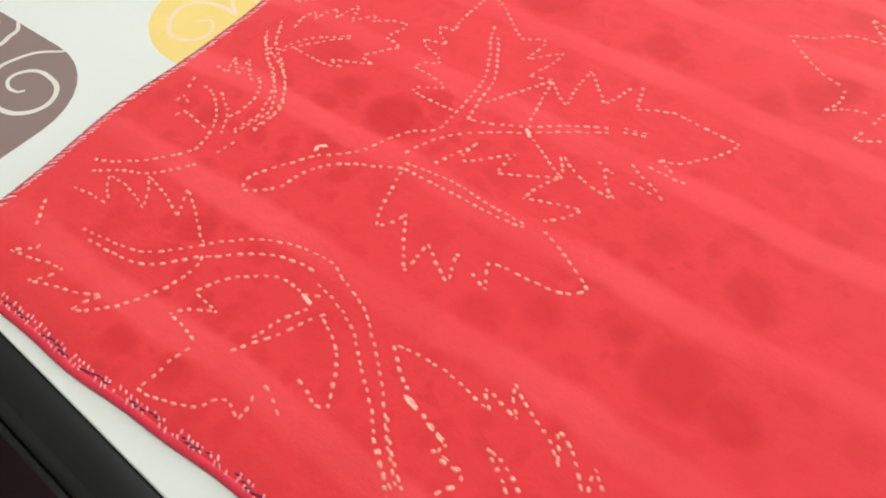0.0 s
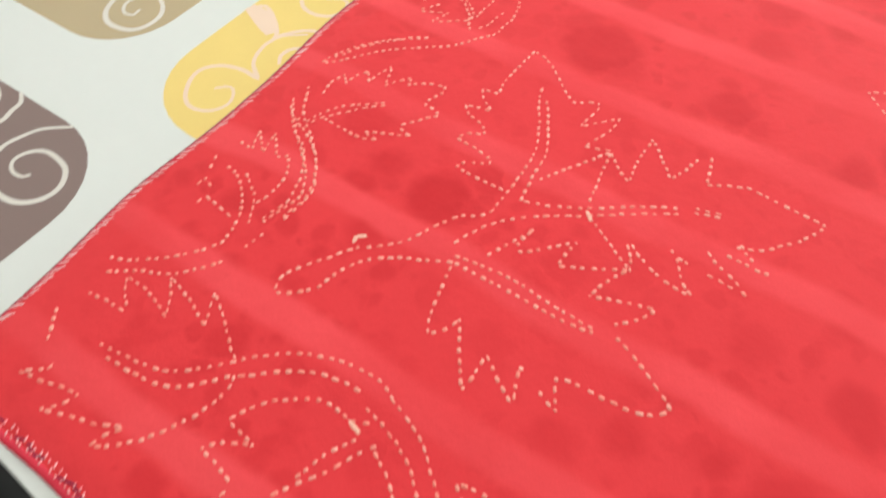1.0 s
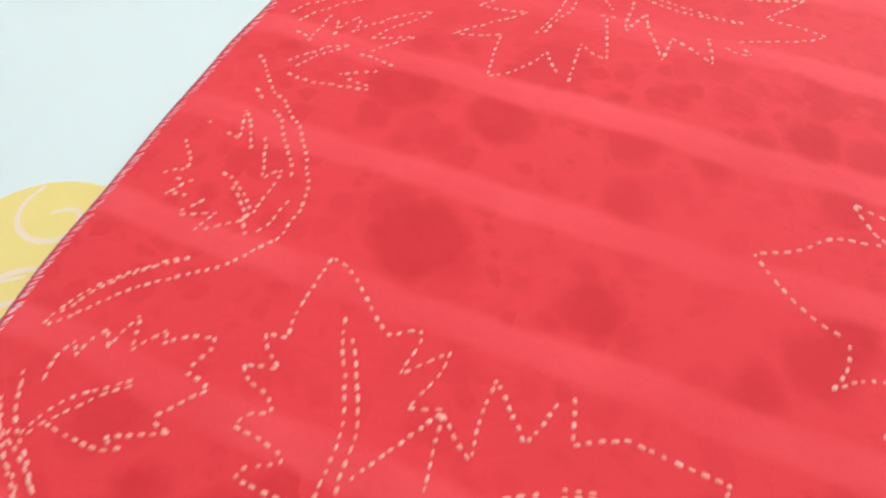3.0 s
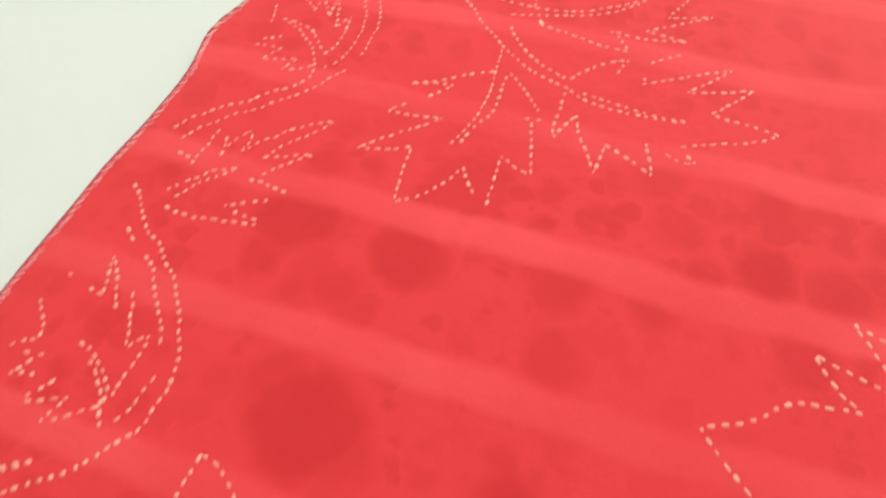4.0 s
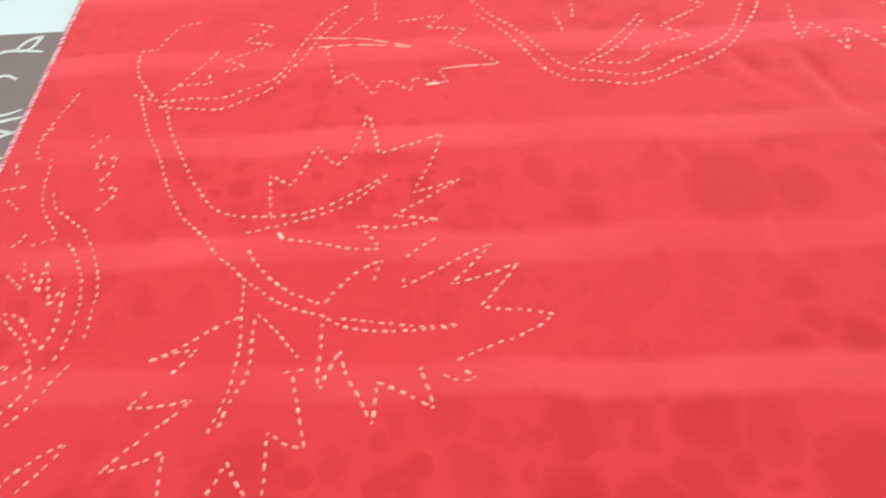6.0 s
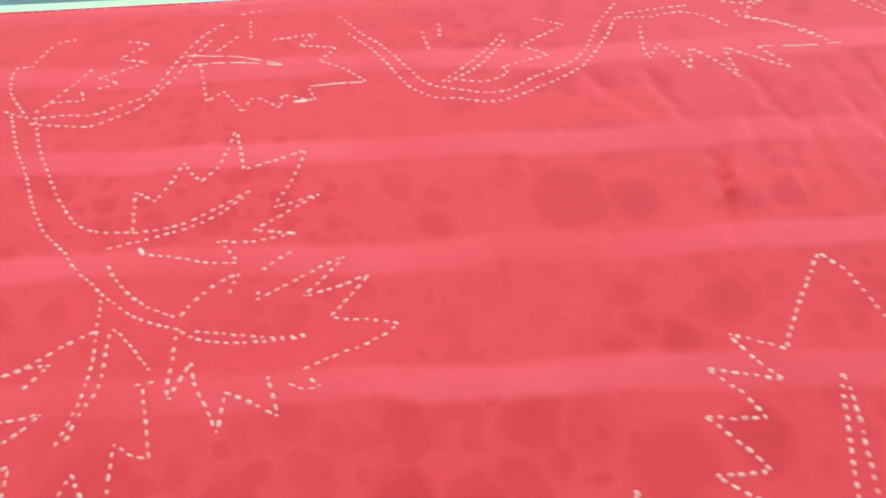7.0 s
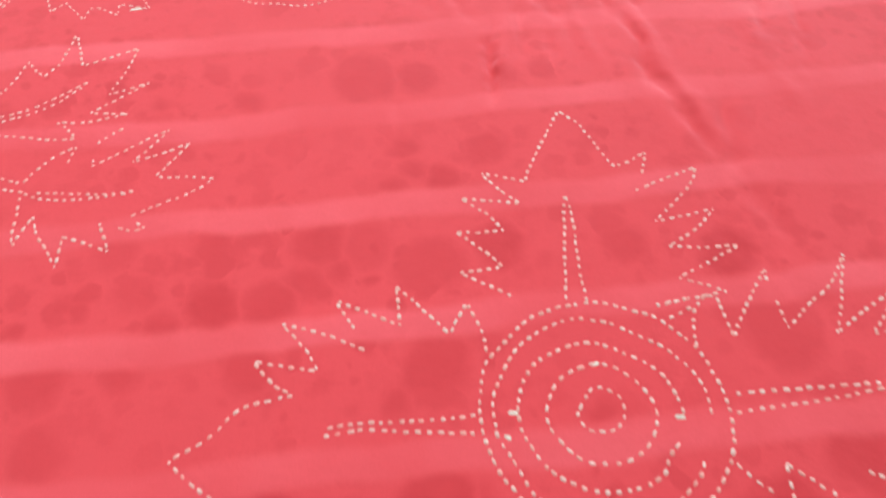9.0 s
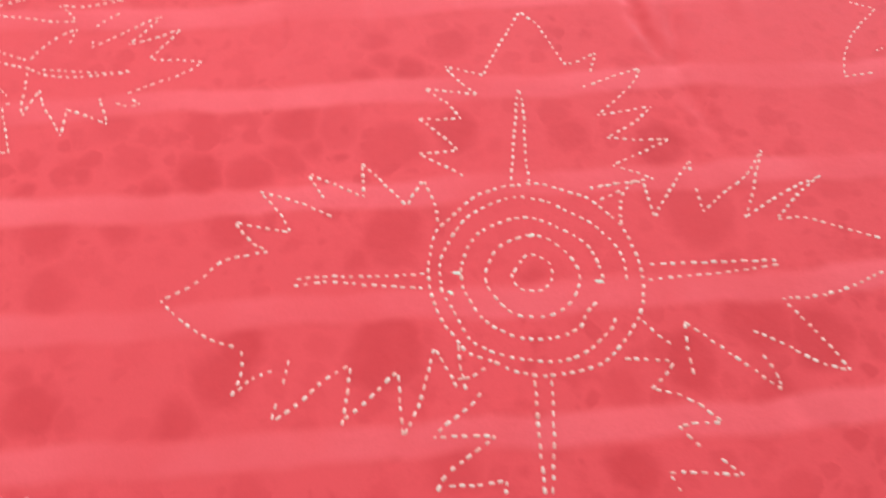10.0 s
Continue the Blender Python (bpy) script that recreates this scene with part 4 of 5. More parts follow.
run(medallion, (-12.5, 3.3), (-14.8, 4.2), (-17.4, 4.8), (-15.7, 3.1), (-15, 2), (-16.6, 2.2), (-18.6, 2.5), (-17.5, 1.3), (-16.2, 0.6), (-17.7, 0.2), (-19, -0.3), (-20.1, -1.7), (-22.1, -3.1), (-20.2, -4.5), (-18.7, -5.3), (-17.1, -5.7))
run(medallion, (-16.7, -5.8), (-16.5, -7.2), (-16.8, -8.7))
run(medallion, (-16.6, -8.3), (-15.8, -7.5), (-14.6, -6.9))
run(medallion, (-13.9, -6.1), (-14, -7.8))
run(medallion, (-14.2, -8.7), (-14.3, -9.9))
run(medallion, (-14.2, -9.8), (-12.9, -8.7), (-11.8, -7.4), (-10.3, -6.3))
run(medallion, (-10.3, -6.3), (-10.3, -8.1), (-10.4, -9.9))
run(medallion, (-10.4, -9.5), (-9.1, -8.3), (-7.5, -6.4))
run(medallion, (-7.5, -6.6), (-7.2, -8.5), (-6.9, -10.2))
run(medallion, (-6.9, -10.2), (-6.2, -8.5), (-5.5, -4.9))
run(medallion, (-5.5, -4.9), (-4.7, -6.1), (-4, -7.3))
run(medallion, (-14.3, -1.2), (-13, -0.9), (-10.9, -0.7), (-8.5, -0.5), (-6.3, -0.2))
run(medallion, (-14.4, -1.6), (-12.3, -1.2), (-9.8, -1.2), (-6.2, -1.2))
run(medallion, (-4.1, -4.5), (-3.9, -6), (-3.5, -7.4))
run(medallion, (-2.4, -5.9), (-3.2, -6.5), (-4.2, -6.8))
run(medallion, (-2.6, -7.3), (-3.3, -8.3), (-4.7, -9.5), (-5.3, -10.2), (-3.2, -9.9), (-1.7, -9.8), (-2.9, -10.8), (-4.4, -12.1), (-4.9, -13.1))
run(medallion, (-4.3, -12.7), (-2.5, -12.5), (-1.2, -12.2))
run(medallion, (-1.1, -12.1), (-1.1, -13))
run(medallion, (0.4, -6.4), (0.7, -9.9), (1, -12.9))
run(medallion, (1.4, -6.3), (1.5, -9.9), (1.4, -12.8))
knot(medallion, (-4.7, 0), (-4.2, -0))
knot(medallion, (4.1, 0), (4.6, -0))
knot(medallion, (-0, 2.8), (0.3, 3))
run(medallion, (-0.7, 0.7), (-1.1, -0.1), (-0.7, -0.7), (-0.2, -0.9), (0.7, -0.9), (1.2, -0.5), (1.5, 0.3), (1.2, 1.1), (0.5, 1.5), (-0.2, 1.5), (-0.7, 0.7))
run(medallion, (-2.6, 0.6), (-2.7, -0.2), (-2.2, -1.3), (-1.5, -2), (-0.7, -2.5), (0.3, -2.6), (1.4, -2.4), (2.4, -1.7), (2.9, -0.9), (3.2, 0.2), (2.8, 1.2), (2.1, 2.1), (1.2, 2.7), (0.1, 2.9), (-1.1, 2.5), (-2, 1.8), (-2.6, 0.6))
run(medallion, (4.2, -1.3), (3.6, -2), (3.1, -3.1), (2.2, -3.6), (1.2, -3.9), (-0.2, -4), (-1.3, -3.7), (-2.2, -3.3), (-3.1, -2.5), (-3.6, -1.7), (-4.1, -0.6), (-4.1, 0.9), (-3.3, 2.7), (-2, 3.6), (-0.8, 4.1), (0.5, 4.1), (1.8, 3.6), (3, 3), (3.9, 2.2), (4.5, 0.7), (4.6, 0.1))
run(medallion, (5.3, -2.2), (5.1, -2.8), (4.4, -3.7), (3.3, -4.7), (2.2, -5.2), (0.9, -5.3), (-0.5, -5.3), (-1.5, -5.1), (-2.5, -4.8), (-3.5, -4.2), (-4, -3.4), (-4.6, -2.3), (-5.2, -1.5), (-5.4, -0.7), (-5.5, 0.8), (-4.9, 2.4), (-4, 3.9), (-2.8, 4.8), (-1.2, 5.6), (0.1, 5.6), (1.4, 5.3), (2.7, 4.7), (3.9, 4.1), (4.8, 3.3), (5.7, 2.2), (6, 1.2), (6.1, 0.1))
run(medallion, (-6.1, -0.8), (-6.2, 0.7), (-5.9, 2.7), (-4.9, 4), (-3.5, 5.5), (-2.1, 6.2), (-0.6, 6.6), (0.9, 6.7), (2.3, 6.3), (3.8, 5.9), (5.1, 4.8), (5.9, 4), (6.6, 2.4), (7, 1.1), (7, -1), (6.6, -2.3), (5.7, -3.8), (4.5, -5.1), (3.2, -5.7), (2.2, -6), (0.5, -6.2), (-0.8, -6), (-2.1, -5.5), (-3.5, -5.1), (-4.5, -4), (-5.1, -3.3), (-5.8, -1.9), (-6.1, -0.8))
run(medallion, (4.5, 5.8), (5.5, 6.3), (6.1, 6.7))
run(medallion, (3.8, 6.6), (5, 6.9), (5.9, 7.2))
knot(medallion, (-4.9, -1.3), (-4.6, -1.4))
run(leaf_m, (26.2, 24.2), (24, 21.5), (23, 19.3), (22.6, 17.4), (24.8, 17.9))
run(leaf_m, (25.4, 20), (26.1, 20.4))
run(leaf_m, (24.2, 24.7), (26, 24.2))

for motif in (leaf_a, leaf_b, leaf_c, leaf_d, leaf_e, leaf_k, leaf_f, leaf_g, leaf_j, leaf_h, leaf_i, leaf_m, medallion):
    motif.build()


# ---- hems: folded edge with overcast stitches ----
def hem(name, label, place, n, band, sew):
    """place(f) gives the edge in cm for f from 0 to 1; band is the fold's width in cm; sew(f) gives the stitches there."""
    profile = ((0.02, -0.0008), (0.05, -0.0003), (0.02, 0.0002), (-band * 0.5, 0.0005), (-band, 0.0003), (-band - 0.02, -0.0004))
    verts, faces = [], []
    for i in range(n + 1):
        f = min(i / n, 0.998)
        p, d = place(i / n), (place(f + 0.002) - place(f)).normalized()
        out = Vector((-d.y, d.x))
        for k, z in profile:
            c = p + out * k
            verts.append((c.x * CM, c.y * CM, z - SAG))
    m = len(profile)
    for i in range(n):
        for k in range(m - 1):
            a = i * m + k
            faces.append((a, a + 1, a + m + 1, a + m))
    ob = part(name, mesh_of(name, verts, faces, HEM, True), cloth, label)
    made = {}
    for f, along, inward, depth, wide, material in sew:
        f = min(max(f, 0.0), 0.997)
        d = (place(f + 0.002) - place(f)).normalized()
        side = Vector((d.y, -d.x))
        c, lean = place(f) + side * depth, d * along + side * inward
        e = min(1.0, depth / 2.0)
        z = 0.0006 - SAG if depth < band else 0.0002 + height(c.x, c.y) * e - SAG * (1 - e)
        m4 = Matrix.Translation((c.x * CM, c.y * CM, z)) @ Matrix.Rotation(math.atan2(lean.y, lean.x), 4, "Z") @ Matrix.Diagonal((lean.length * CM, wide * CM, wide * CM * 0.55, 1))
        v, g = made.setdefault(material, ([], []))
        k = len(v)
        v += [tuple(m4 @ Vector(q)) for q in STITCH_V]
        g += [tuple(k + i for i in face) for face in STITCH_F]
    for material, (v, g) in made.items():
        part("overcast_stitches", mesh_of("overcast_stitches", v, g, material, True), ob, "", "stuff")


def cord_stitches(count):
    """Thin slanting stitches over a plum edge thread, turning into a plump twisted cord towards the far end."""
    for i in range(count):
        f = (i + dice.uniform(-0.25, 0.25)) / count
        rope = min(1.0, max(0.0, (f - 0.66) * 14))
        if dice.random() < 1 - rope:
            yield f, 0.34 * dice.uniform(0.8, 1.3), 0.05, 0.02, 0.1, PLUM_THREAD
            yield f, 0.42 * dice.uniform(0.7, 1.2), 0.34 * dice.uniform(0.7, 1.3), 0.26 + dice.uniform(-0.08, 0.08), 0.11, PINK_THREAD if f < 0.35 else ROSE_THREAD
        else:
            yield f, 0.30 * dice.uniform(0.85, 1.15), 0.40, 0.17 + dice.uniform(-0.02, 0.02), 0.2 * dice.uniform(0.85, 1.15), PINK_THREAD


def fine_stitches(count):
    """Small flat stitches close to the edge."""
    for i in range(count):
        if dice.random() < 0.7:
            f = (i + dice.uniform(-0.4, 0.4)) / count
            yield f, 0.34 * dice.uniform(0.6, 1.3), 0.12, 0.16 + dice.uniform(-0.05, 0.05), 0.09, ROSE_THREAD


def paired_stitches(count):
    """Two uneven rows of small slanting stitches with a maroon thread wandering between them."""
    for i in range(count):
        f = (i + dice.uniform(-0.3, 0.3)) / count
        for depth in (0.40, 0.68):
            if dice.random() < 0.75:
                yield f, 0.13 * dice.uniform(0.3, 1.5), 0.27 * dice.uniform(0.5, 1.2), depth + dice.uniform(-0.06, 0.06), 0.115, ROSE_THREAD
        if math.sin(i * 0.7) > -0.2:
            yield f + 0.3 / count, 0.5 * dice.uniform(0.6, 1.2), -0.12, 0.56 + 0.1 * math.sin(i * 1.3), 0.11, DARK_THREAD


hem("side_hem", "folded crimson hem, plum edge thread turning into a twisted pink cord", lambda f: cloth_point(0.0, f), 180, 0.2, cord_stitches(300))
hem("near_hem", "folded crimson hem with paired pink and maroon stitches", lambda f: cloth_point(1 - f, 0.0), 180, 0.38, paired_stitches(300))
hem("far_hem", "folded crimson hem with small rose overcast stitches", lambda f: cloth_point(f, 1.0), 180, 0.12, fine_stitches(200))
hem("outer_hem", "folded crimson hem wound with pale pink overcast stitches", lambda f: cloth_point(1.0, 1 - f), 120, 0.18, cord_stitches(260))

# ---- the table and its printed cover ----
TURN = radians(3.87)
TABLE = Matrix.Translation((-0.33, -0.5211, -SAG)) @ Matrix.Rotation(TURN, 4, "Z")
LEFT, RIGHT, DEPTH, SKEW = -0.75, 1.25, 0.9221, 0.083  # the far edge runs a little askew
OVERHANG = 0.0278


def placed(ob):
    ob.matrix_world = TABLE
    return ob


def slab(name, lo, hi, material, bevel):
    me = box_mesh(name, lo, hi, material, bevel)
    for v in me.vertices:
        if v.co.y > 0.5:
            v.co.y += SKEW * v.co.x
    return me


cover = placed(thing("table_cover", slab("table_cover", (LEFT, 0.0, -0.0065), (RIGHT, DEPTH + OVERHANG, -0.0014), WHITE, 0.0012), "white vinyl table cover printed with taupe, olive and yellow squares", "table cover"))
table = placed(thing("dining_table", slab("tabletop", (LEFT, 0.002, -0.035), (RIGHT, DEPTH - 0.002, -0.0066), BLACK, 0.002), "black lacquered dining table under a white cover", "table"))


def trim_mesh(length):
    """A moulded edge strip along x: a rounded top with a raised outer lip."""
    profile = ((0, -0.005), (-0.004, -0.0042), (-0.012, -0.0045), (-0.02, -0.0065), (-0.0245, -0.0105), (-0.027, -0.016), (-0.0272, -0.019), (-0.0285, -0.0178), (-0.0305, -0.0178), (-0.0318, -0.0195), (-0.0318, -0.038), (-0.024, -0.046), (0, -0.046))
    verts = [(x, y, z) for x in (0.0, length) for y, z in profile]
    n = len(profile)
    faces = [(i, i + 1, n + i + 1, n + i) for i in range(n - 1)] + [tuple(range(n)), tuple(range(2 * n - 1, n - 1, -1))]
    me = mesh_of("edge_trim", verts, faces, BLACK, True)
    me.set_sharp_from_angle(angle=radians(25))
    return me


for m, length in (
    (Matrix.Translation((LEFT, 0, 0)), RIGHT - LEFT),
    (Matrix.Translation((RIGHT, DEPTH + SKEW * RIGHT, -0.0022)) @ Matrix.Rotation(math.pi + math.atan(SKEW), 4, "Z"), (RIGHT - LEFT) * 1.00125),
    (Matrix.Translation((LEFT, DEPTH + SKEW * LEFT, 0)) @ Matrix.Rotation(-math.pi / 2, 4, "Z"), DEPTH + SKEW * LEFT),
    (Matrix.Translation((RIGHT, 0, 0)) @ Matrix.Rotation(math.pi / 2, 4, "Z"), DEPTH + SKEW * RIGHT),
):
    ob = part("edge_trim", trim_mesh(length), table, "moulded black edge strip")
    ob.matrix_local = m
for x in (LEFT + 0.09, RIGHT - 0.09):
    for y in (0.09, DEPTH - 0.09):
        part("leg", box_mesh("leg", (x - 0.035, y - 0.035, -0.75), (x + 0.035, y + 0.035, -0.036), BLACK, 0.004), table)


PRINT_COS, PRINT_SIN = math.cos(radians(7.3)), math.sin(radians(7.3))


def square_print(name, x0, y0, x1, y1, r, material, label):
    """A printed square with rounded corners, in cm along the cover's own turned axes."""
    x0, x1, y0, y1, r = x0 * CM, x1 * CM, y0 * CM, y1 * CM, r * CM
    rim = []
    for cx, cy, a0 in ((x1 - r, y1 - r, 0), (x0 + r, y1 - r, 90), (x0 + r, y0 + r, 180), (x1 - r, y0 + r, 270)):
        for k in range(9):
            a = radians(a0 + k * 11.25)
            u, v = cx + r * math.cos(a), cy + r * math.sin(a)
            rim.append((u * PRINT_COS - v * PRINT_SIN, u * PRINT_SIN + v * PRINT_COS))
    n = len(rim)
    verts = [(x, y, -0.00132) for x, y in rim] + [(x, y, -0.0018) for x, y in rim]
    faces = [tuple(range(n))] + [(i, n + i, n + (i + 1) % n, (i + 1) % n) for i in range(n)]
    ob = part(name, mesh_of(name, verts, faces, material), cover, label)
    ob.matrix_parent_inverse = TABLE.inverted()
    ob.location.z = -SAG
    return ob


def swirl(square, *points, wide=0.165):
    """A printed line of swelling width through the points, in cm."""
    path = smooth_path(points, 0.3, 75)
    n = len(path)
    level = -0.00127 + 0.00003 * (len(square.children) % 14)
    verts, faces = [], []
    for i, p in enumerate(path):
        d = (path[min(i + 1, n - 1)] - path[max(i - 1, 0)]).normalized()
        side = Vector((-d.y, d.x)) * wide * (0.55 + 0.45 * math.sin(math.pi * (i + 0.5) / n))
        for q in (p + side, p - side):
            verts.append((q.x * CM, q.y * CM, level + 0.00002 * i / n))
    for i in range(n - 1):
        faces.append((2 * i, 2 * i + 1, 2 * i + 3, 2 * i + 2))
    line = PINK_LINE if square is yellow_square else CREAM_LINE
    ob = part("swirl", mesh_of("swirl", verts, faces, line), square)


brown1_square = square_print("printed_square", -76.0, -46.0, -57.4, -30.9, 6.0, BROWN, "taupe printed square with cream spirals")
olive_square = square_print("printed_square", -84.0, -24.9, -65.45, -6.3, 5.2, OLIVE, "olive printed square with cream spirals")
yellow_square = square_print("printed_square", -61.9, -27.3, -43.5, -9.2, 5.8, YELLOW, "yellow printed square with blush spirals")
brown2_square = square_print("printed_square", -68.4, 23.3, -50.5, 42.4, 5.2, BROWN, "taupe printed square with a cream flower and vines")
square_print("printed_square", -55.8, 42.8, -37.4, 47.05, 0.6, PALE_YELLOW, "yellow printed square cut by the cover's far edge")
swirl(brown1_square, (-66.3, -40.2), (-65.2, -40.2), (-64.3, -40.6), (-63.8, -41.2), (-63.9, -41.7), wide=0.19)
swirl(brown1_square, (-63.7, -39.3), (-62.8, -39.8), (-62.6, -40.5), (-62.2, -41.4), (-62.4, -42.3), (-62.7, -42.8), wide=0.19)
swirl(brown1_square, (-56.5, -42.6), (-56.7, -43.0), (-57.6, -43.2), (-58.4, -42.7), (-58.3, -41.7), (-57.6, -41.0), (-56.3, -40.8), (-55.2, -41.0), (-54.3, -41.9), (-54.2, -43.0), (-54.9, -44.1), (-56.0, -44.6), (-57.2, -44.7), (-58.3, -44.4), (-59.4, -43.6), (-60.0, -42.5), (-59.9, -41.3), (-59.5, -40.1), (-58.2, -38.7), wide=0.19)
swirl(brown1_square, (-59.5, -43.5), (-59.3, -44.0), (-59.3, -44.6), wide=0.19)
swirl(yellow_square, (-53.8, -22.7), (-55, -24), (-55.2, -25.5), (-54.4, -27.1), (-52.8, -28), (-54.3, -28.1), (-55.8, -28.8), (-56.5, -30.1), (-55.7, -31.7), (-54.3, -32.6), (-52.9, -32.1), (-52.4, -30.9), (-52.9, -30), (-53.6, -29.7), (-54.3, -30.5))
swirl(yellow_square, (-57.6, -17.9), (-57.6, -19.6), (-56.7, -20.7), (-55.3, -20.9), (-54.1, -20.2), (-53.9, -19.1), (-54.5, -18.3), (-55.2, -18.5), (-55.8, -19.1))
swirl(yellow_square, (-52.9, -26.1), (-53.5, -25.4), (-53.4, -24.4), (-52.5, -23.7))
swirl(yellow_square, (-53, -27.9), (-54.4, -27.1), (-55.2, -25.5), (-55.3, -24.4), (-56.7, -23.3), (-58.6, -22.6), (-59.1, -23.2), (-58.4, -23.9), (-57, -24.2), (-55.8, -24))
swirl(yellow_square, (-55.3, -24.4), (-55.1, -23.8), (-54.2, -22.5), (-52.8, -21.7))
swirl(yellow_square, (-59.4, -23.4), (-57.8, -23.6), (-55.8, -24.3), wide=0.7)
swirl(olive_square, (-65.3, -28.9), (-65.1, -29.6), (-65.7, -29.9), (-66.4, -29.6), (-66.8, -28.9), (-66.5, -27.9), (-65.7, -27.2), (-64.5, -27.5), (-63.6, -28.3), (-63.3, -29.4), (-63.6, -30.5), (-64.5, -31.1), (-65.8, -31.3), (-66.9, -30.8), (-67.6, -29.9), (-67.9, -28.9), (-67.7, -28.0), (-67.2, -26.9), (-67.1, -25.9), (-67.5, -24.6), (-68.4, -23.3), (-69.8, -22.3), (-71.4, -21.4), wide=0.2)
swirl(olive_square, (-74.8, -26.7), (-74.9, -26.0), (-74.5, -25.0), (-73.2, -24.5), (-71.8, -24.2), (-70.9, -24.6), (-70.2, -25.5), (-70.1, -26.6), (-70.6, -27.6), (-71.4, -28.0), (-72.4, -27.7), wide=0.18)
swirl(olive_square, (-69.9, -27.5), (-68.7, -27.3), (-67.1, -27.0), wide=0.75)
swirl(olive_square, (-67.0, -25.0), (-67.4, -24.2), (-67.3, -23.7), (-66.2, -24.0), (-65.2, -24.9), (-65.0, -25.6), (-66.0, -25.5), (-67.0, -25.0), wide=0.22)
swirl(olive_square, (-71.0, -21.1), (-69.9, -21.4), (-69.3, -21.1), (-69.4, -20.3), wide=0.18)
swirl(olive_square, (-72.8, -19.4), (-71.2, -18.8), (-70.1, -18.5), (-70.6, -19.3), (-71.6, -20.3), wide=0.18)
swirl(olive_square, (-70.6, -21.0), (-70.3, -20.6), (-69.8, -20.3), (-69.3, -20.5), (-69.2, -21.1), (-69.7, -21.7), wide=0.18)
swirl(brown2_square, (-67.2, 20.5), (-66.5, 18.6), (-65, 17.7), (-63.7, 18), (-62.8, 19.2), (-62.4, 20.7), (-62.7, 21.5), (-63.8, 21.7), (-64.4, 21.2), (-64.5, 20.5))
swirl(brown2_square, (-64.1, 24.1), (-62.5, 23.9), (-60.9, 22.8), (-60.3, 21.5), (-60.1, 19.8), (-60.3, 18.4))
swirl(brown2_square, (-62.2, 23.7), (-62, 22.5), (-61.2, 21.5), (-60.4, 21.1), (-60.7, 22.2))
swirl(brown2_square, (-60.3, 19.8), (-60.9, 19.3), (-61.2, 18), (-61.2, 16.7), (-60.3, 17.6), (-60.1, 18.6), (-60.1, 19.8))
swirl(brown2_square, (-60.3, 17.6), (-59.8, 18.3), (-58.7, 18.6))
swirl(brown2_square, (-60.1, 17.3), (-59, 17.3), (-58.5, 17.8))
swirl(brown2_square, (-59.7, 25), (-60.7, 24.3), (-60.7, 23.2), (-59.9, 22.7), (-59.4, 22.7))
swirl(brown2_square, (-61.1, 16.6), (-61.4, 16.2), (-62.1, 15.7))
swirl(brown2_square, (-67.8, 22.6), (-70.2, 22.7), (-69.5, 22.3), (-67.8, 22), (-69.2, 20.6), (-68.3, 21.1), (-67.6, 19.7), (-67.6, 21.5), (-66.3, 20.4), (-65.8, 20.3), (-66.4, 21.8), (-65.2, 21.5), (-64.7, 22), (-66.4, 22.6))
swirl(brown2_square, (-66.2, 29.5), (-65.8, 31.1), (-64.7, 32.4), (-63.1, 32.7), (-61.5, 32.7))
swirl(brown2_square, (-62.1, 29.8), (-63.2, 30.1), (-64.1, 29.3), (-64, 27.9), (-62.8, 26.6), (-61.6, 26.3), (-60.2, 27))
swirl(brown2_square, (-60, 24.9), (-61.1, 25), (-61.1, 23.9), (-60.1, 22.9), (-59.6, 22.7))
swirl(brown2_square, (-63.8, 32.5), (-63.2, 33.8), (-62.3, 34.3), (-62.6, 33), (-63.3, 32.5))
swirl(brown2_square, (-66.3, 31), (-66.7, 28.3), (-65.6, 26.1), (-64.1, 24.6), (-62.7, 24.2), (-61.2, 23), (-60.3, 21.8), (-60, 19.9), (-60.1, 18.3), (-60.7, 16.9))
swirl(brown2_square, (-62.6, 24.1), (-62.4, 25.2), (-61.3, 25.8), (-59.8, 26.4))
swirl(brown2_square, (-62.8, 24.1), (-62.4, 22.9), (-61.4, 21.6), (-60.2, 21.3))
swirl(brown2_square, (-60.5, 19.8), (-60.9, 18.6), (-61.2, 17.4))
swirl(brown2_square, (-58.5, 18.5), (-59.7, 18), (-61, 16.9))
swirl(brown2_square, (-64, 21.8), (-63, 21.6), (-62.3, 20.5), (-62.6, 19.7))
swirl(brown2_square, (-68.6, 29.5), (-67.3, 29.5), (-67.9, 31))

# ---- the room ----
X0, X1, Y0, Y1, Z0, Z1 = -2.4, 2.4, -2.2, 2.5, -0.7514, 2.1


def structure(name, lo, hi, material, label):
    return thing(name, box_mesh(name, lo, hi, material), label, name.split("_")[0], "structure")


structure("floor", (X0 - 0.15, Y0 - 0.15, Z0 - 0.1), (X1 + 0.15, Y1 + 0.15, Z0), DARK_FLOOR, "dark brown tiled floor")
structure("ceiling", (X0 - 0.15, Y0 - 0.15, Z1), (X1 + 0.15, Y1 + 0.15, Z1 + 0.1), WALL, "plain white ceiling")
structure("wall_west", (X0 - 0.15, Y0 - 0.15, Z0), (X0, Y1 + 0.15, Z1), WALL, "plain white painted wall")
structure("wall_east", (X1, Y0 - 0.15, Z0), (X1 + 0.15, Y1 + 0.15, Z1), WALL, "plain white painted wall")
structure("wall_south", (X0, Y0 - 0.15, Z0), (X1, Y0, Z1), WALL, "plain white painted wall")


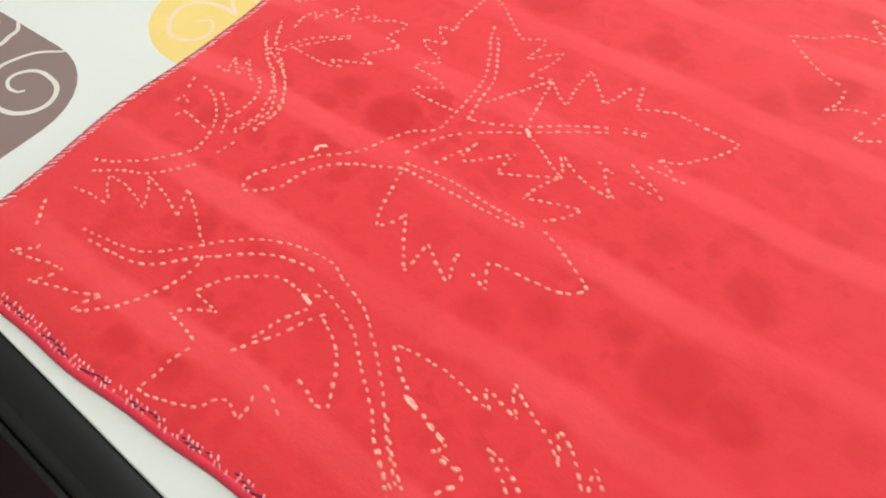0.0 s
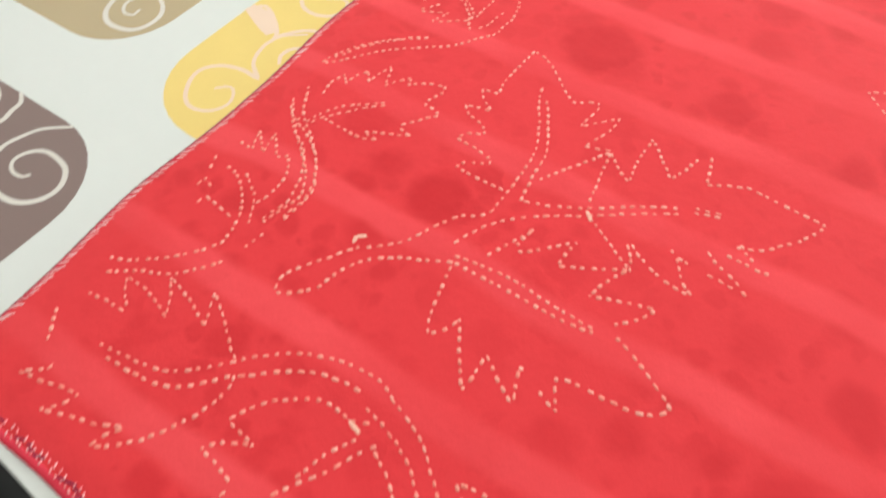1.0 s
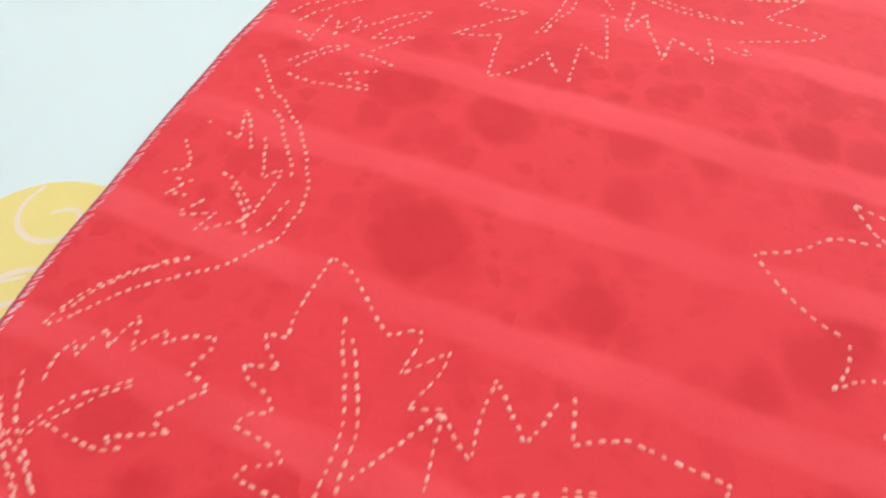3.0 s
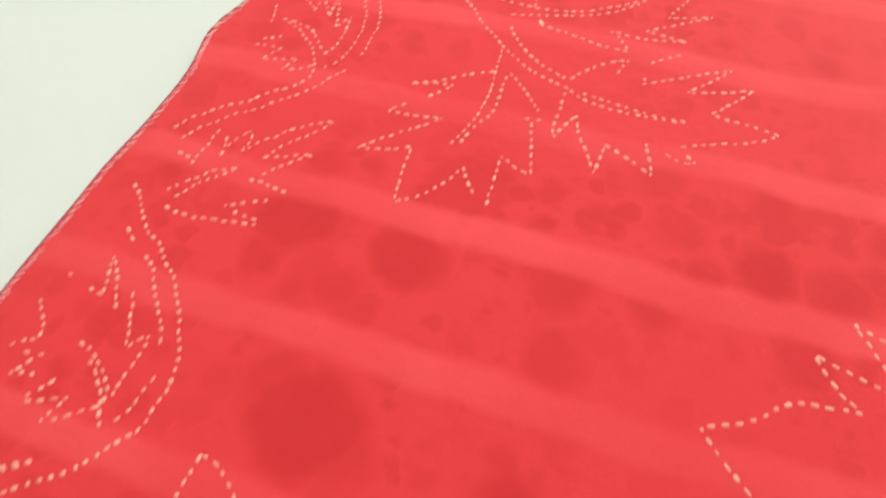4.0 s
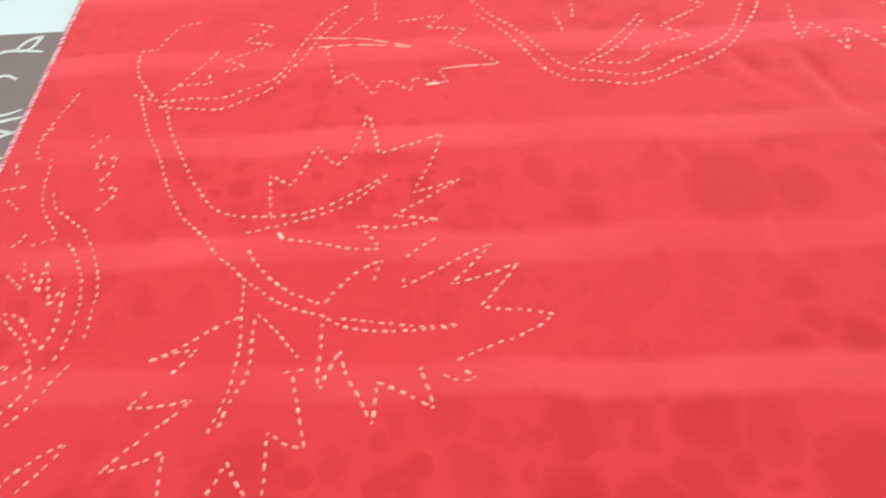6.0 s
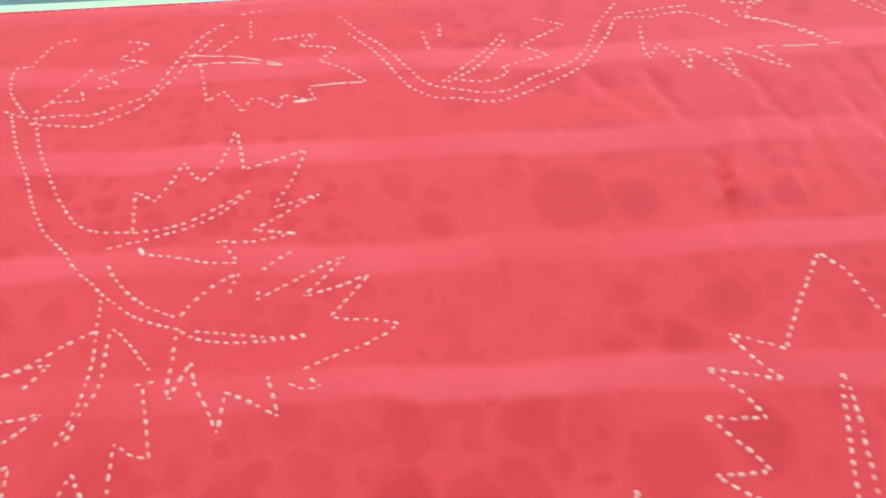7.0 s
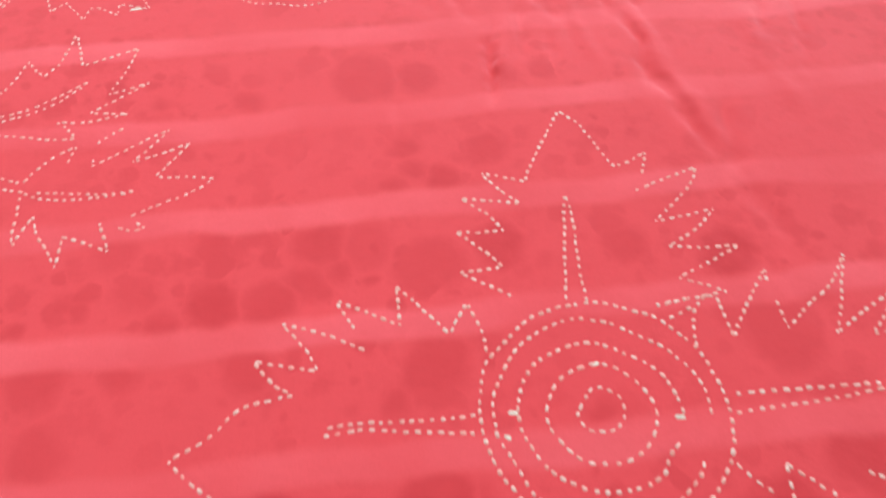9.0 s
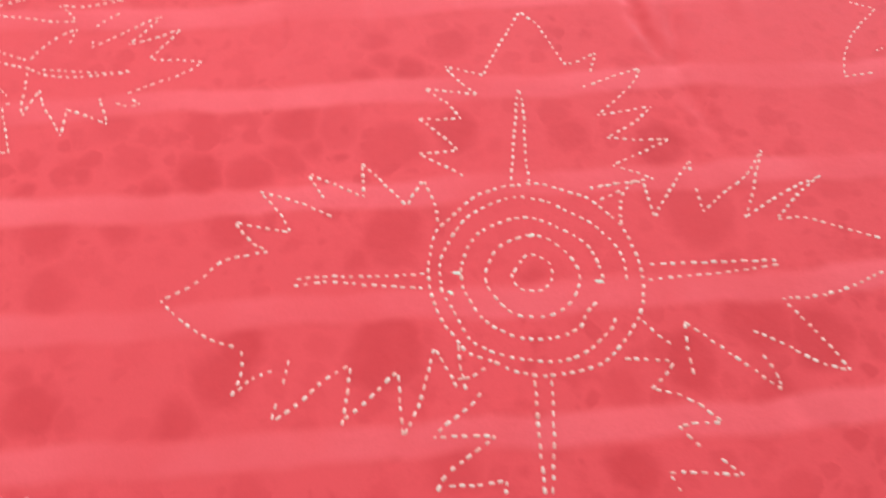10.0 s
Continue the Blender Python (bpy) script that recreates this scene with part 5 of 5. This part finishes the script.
def wall_with_opening():
    wx0, wx1, wz0, wz1 = -0.62, 1.62, 0.23, 1.87
    bm = bmesh.new()
    for lo, hi in (((X0, Y1, Z0), (wx0, Y1 + 0.15, Z1)), ((wx1, Y1, Z0), (X1, Y1 + 0.15, Z1)), ((wx0, Y1, Z0), (wx1, Y1 + 0.15, wz0)), ((wx0, Y1, wz1), (wx1, Y1 + 0.15, Z1))):
        me = box_mesh("wall_piece", lo, hi, WALL)
        bm.from_mesh(me)
        bpy.data.meshes.remove(me)
    me = bpy.data.meshes.new("wall_north")
    bm.to_mesh(me)
    bm.free()
    me.materials.append(WALL)
    thing("wall_north", me, "plain white painted wall with a window opening", "wall", "structure")
    win = thing("window_1", box_mesh("window_sill", (wx0 - 0.03, Y1 - 0.05, wz0 - 0.03), (wx1 + 0.03, Y1 - 0.001, wz0), FRAME_WHITE, 0.004), "white window with two clear panes", "window", "structure")
    mid = (wx0 + wx1) / 2
    for lo, hi in (((wx0, Y1 + 0.05, wz0), (wx0 + 0.05, Y1 + 0.1, wz1)), ((wx1 - 0.05, Y1 + 0.05, wz0), (wx1, Y1 + 0.1, wz1)), ((mid - 0.03, Y1 + 0.05, wz0), (mid + 0.03, Y1 + 0.1, wz1))):
        part("window_frame", box_mesh("window_frame", lo, hi, FRAME_WHITE, 0.004), win)
    for a, b in ((wx0 + 0.05, mid - 0.03), (mid + 0.03, wx1 - 0.05)):
        pane = part("pane", box_mesh("pane", (a, Y1 + 0.07, wz0), (b, Y1 + 0.076, wz1), GLASS), win)
        pane.visible_shadow = False


wall_with_opening()
rug = thing("floor_rug", box_mesh("floor_rug", (-2.2, 0.75, Z0), (-0.2, 2.2, Z0 + 0.012), GREY_RUG, 0.004), "pale grey woollen rug on the floor", "rug")

# ---- ceiling light over the table: unseen, added for soft overhead fill ----
light = thing("ceiling_light", box_mesh("light_tray", (-1.35, 0.05, 2.07), (-0.15, 0.65, 2.1), FRAME_WHITE, 0.004), "white ceiling light panel over the table", "ceiling light")
GLOW = Nodes("light_diffuser", 0.4)
GLOW.colour((0.9, 0.9, 0.88, 1))
GLOW.b.inputs["Emission Color"].default_value = (1.0, 0.985, 0.96, 1)
GLOW.b.inputs["Emission Strength"].default_value = 2.5
part("diffuser", box_mesh("diffuser", (-1.32, 0.08, 2.06), (-0.18, 0.62, 2.07), GLOW.mat), light, "glowing frosted diffuser")
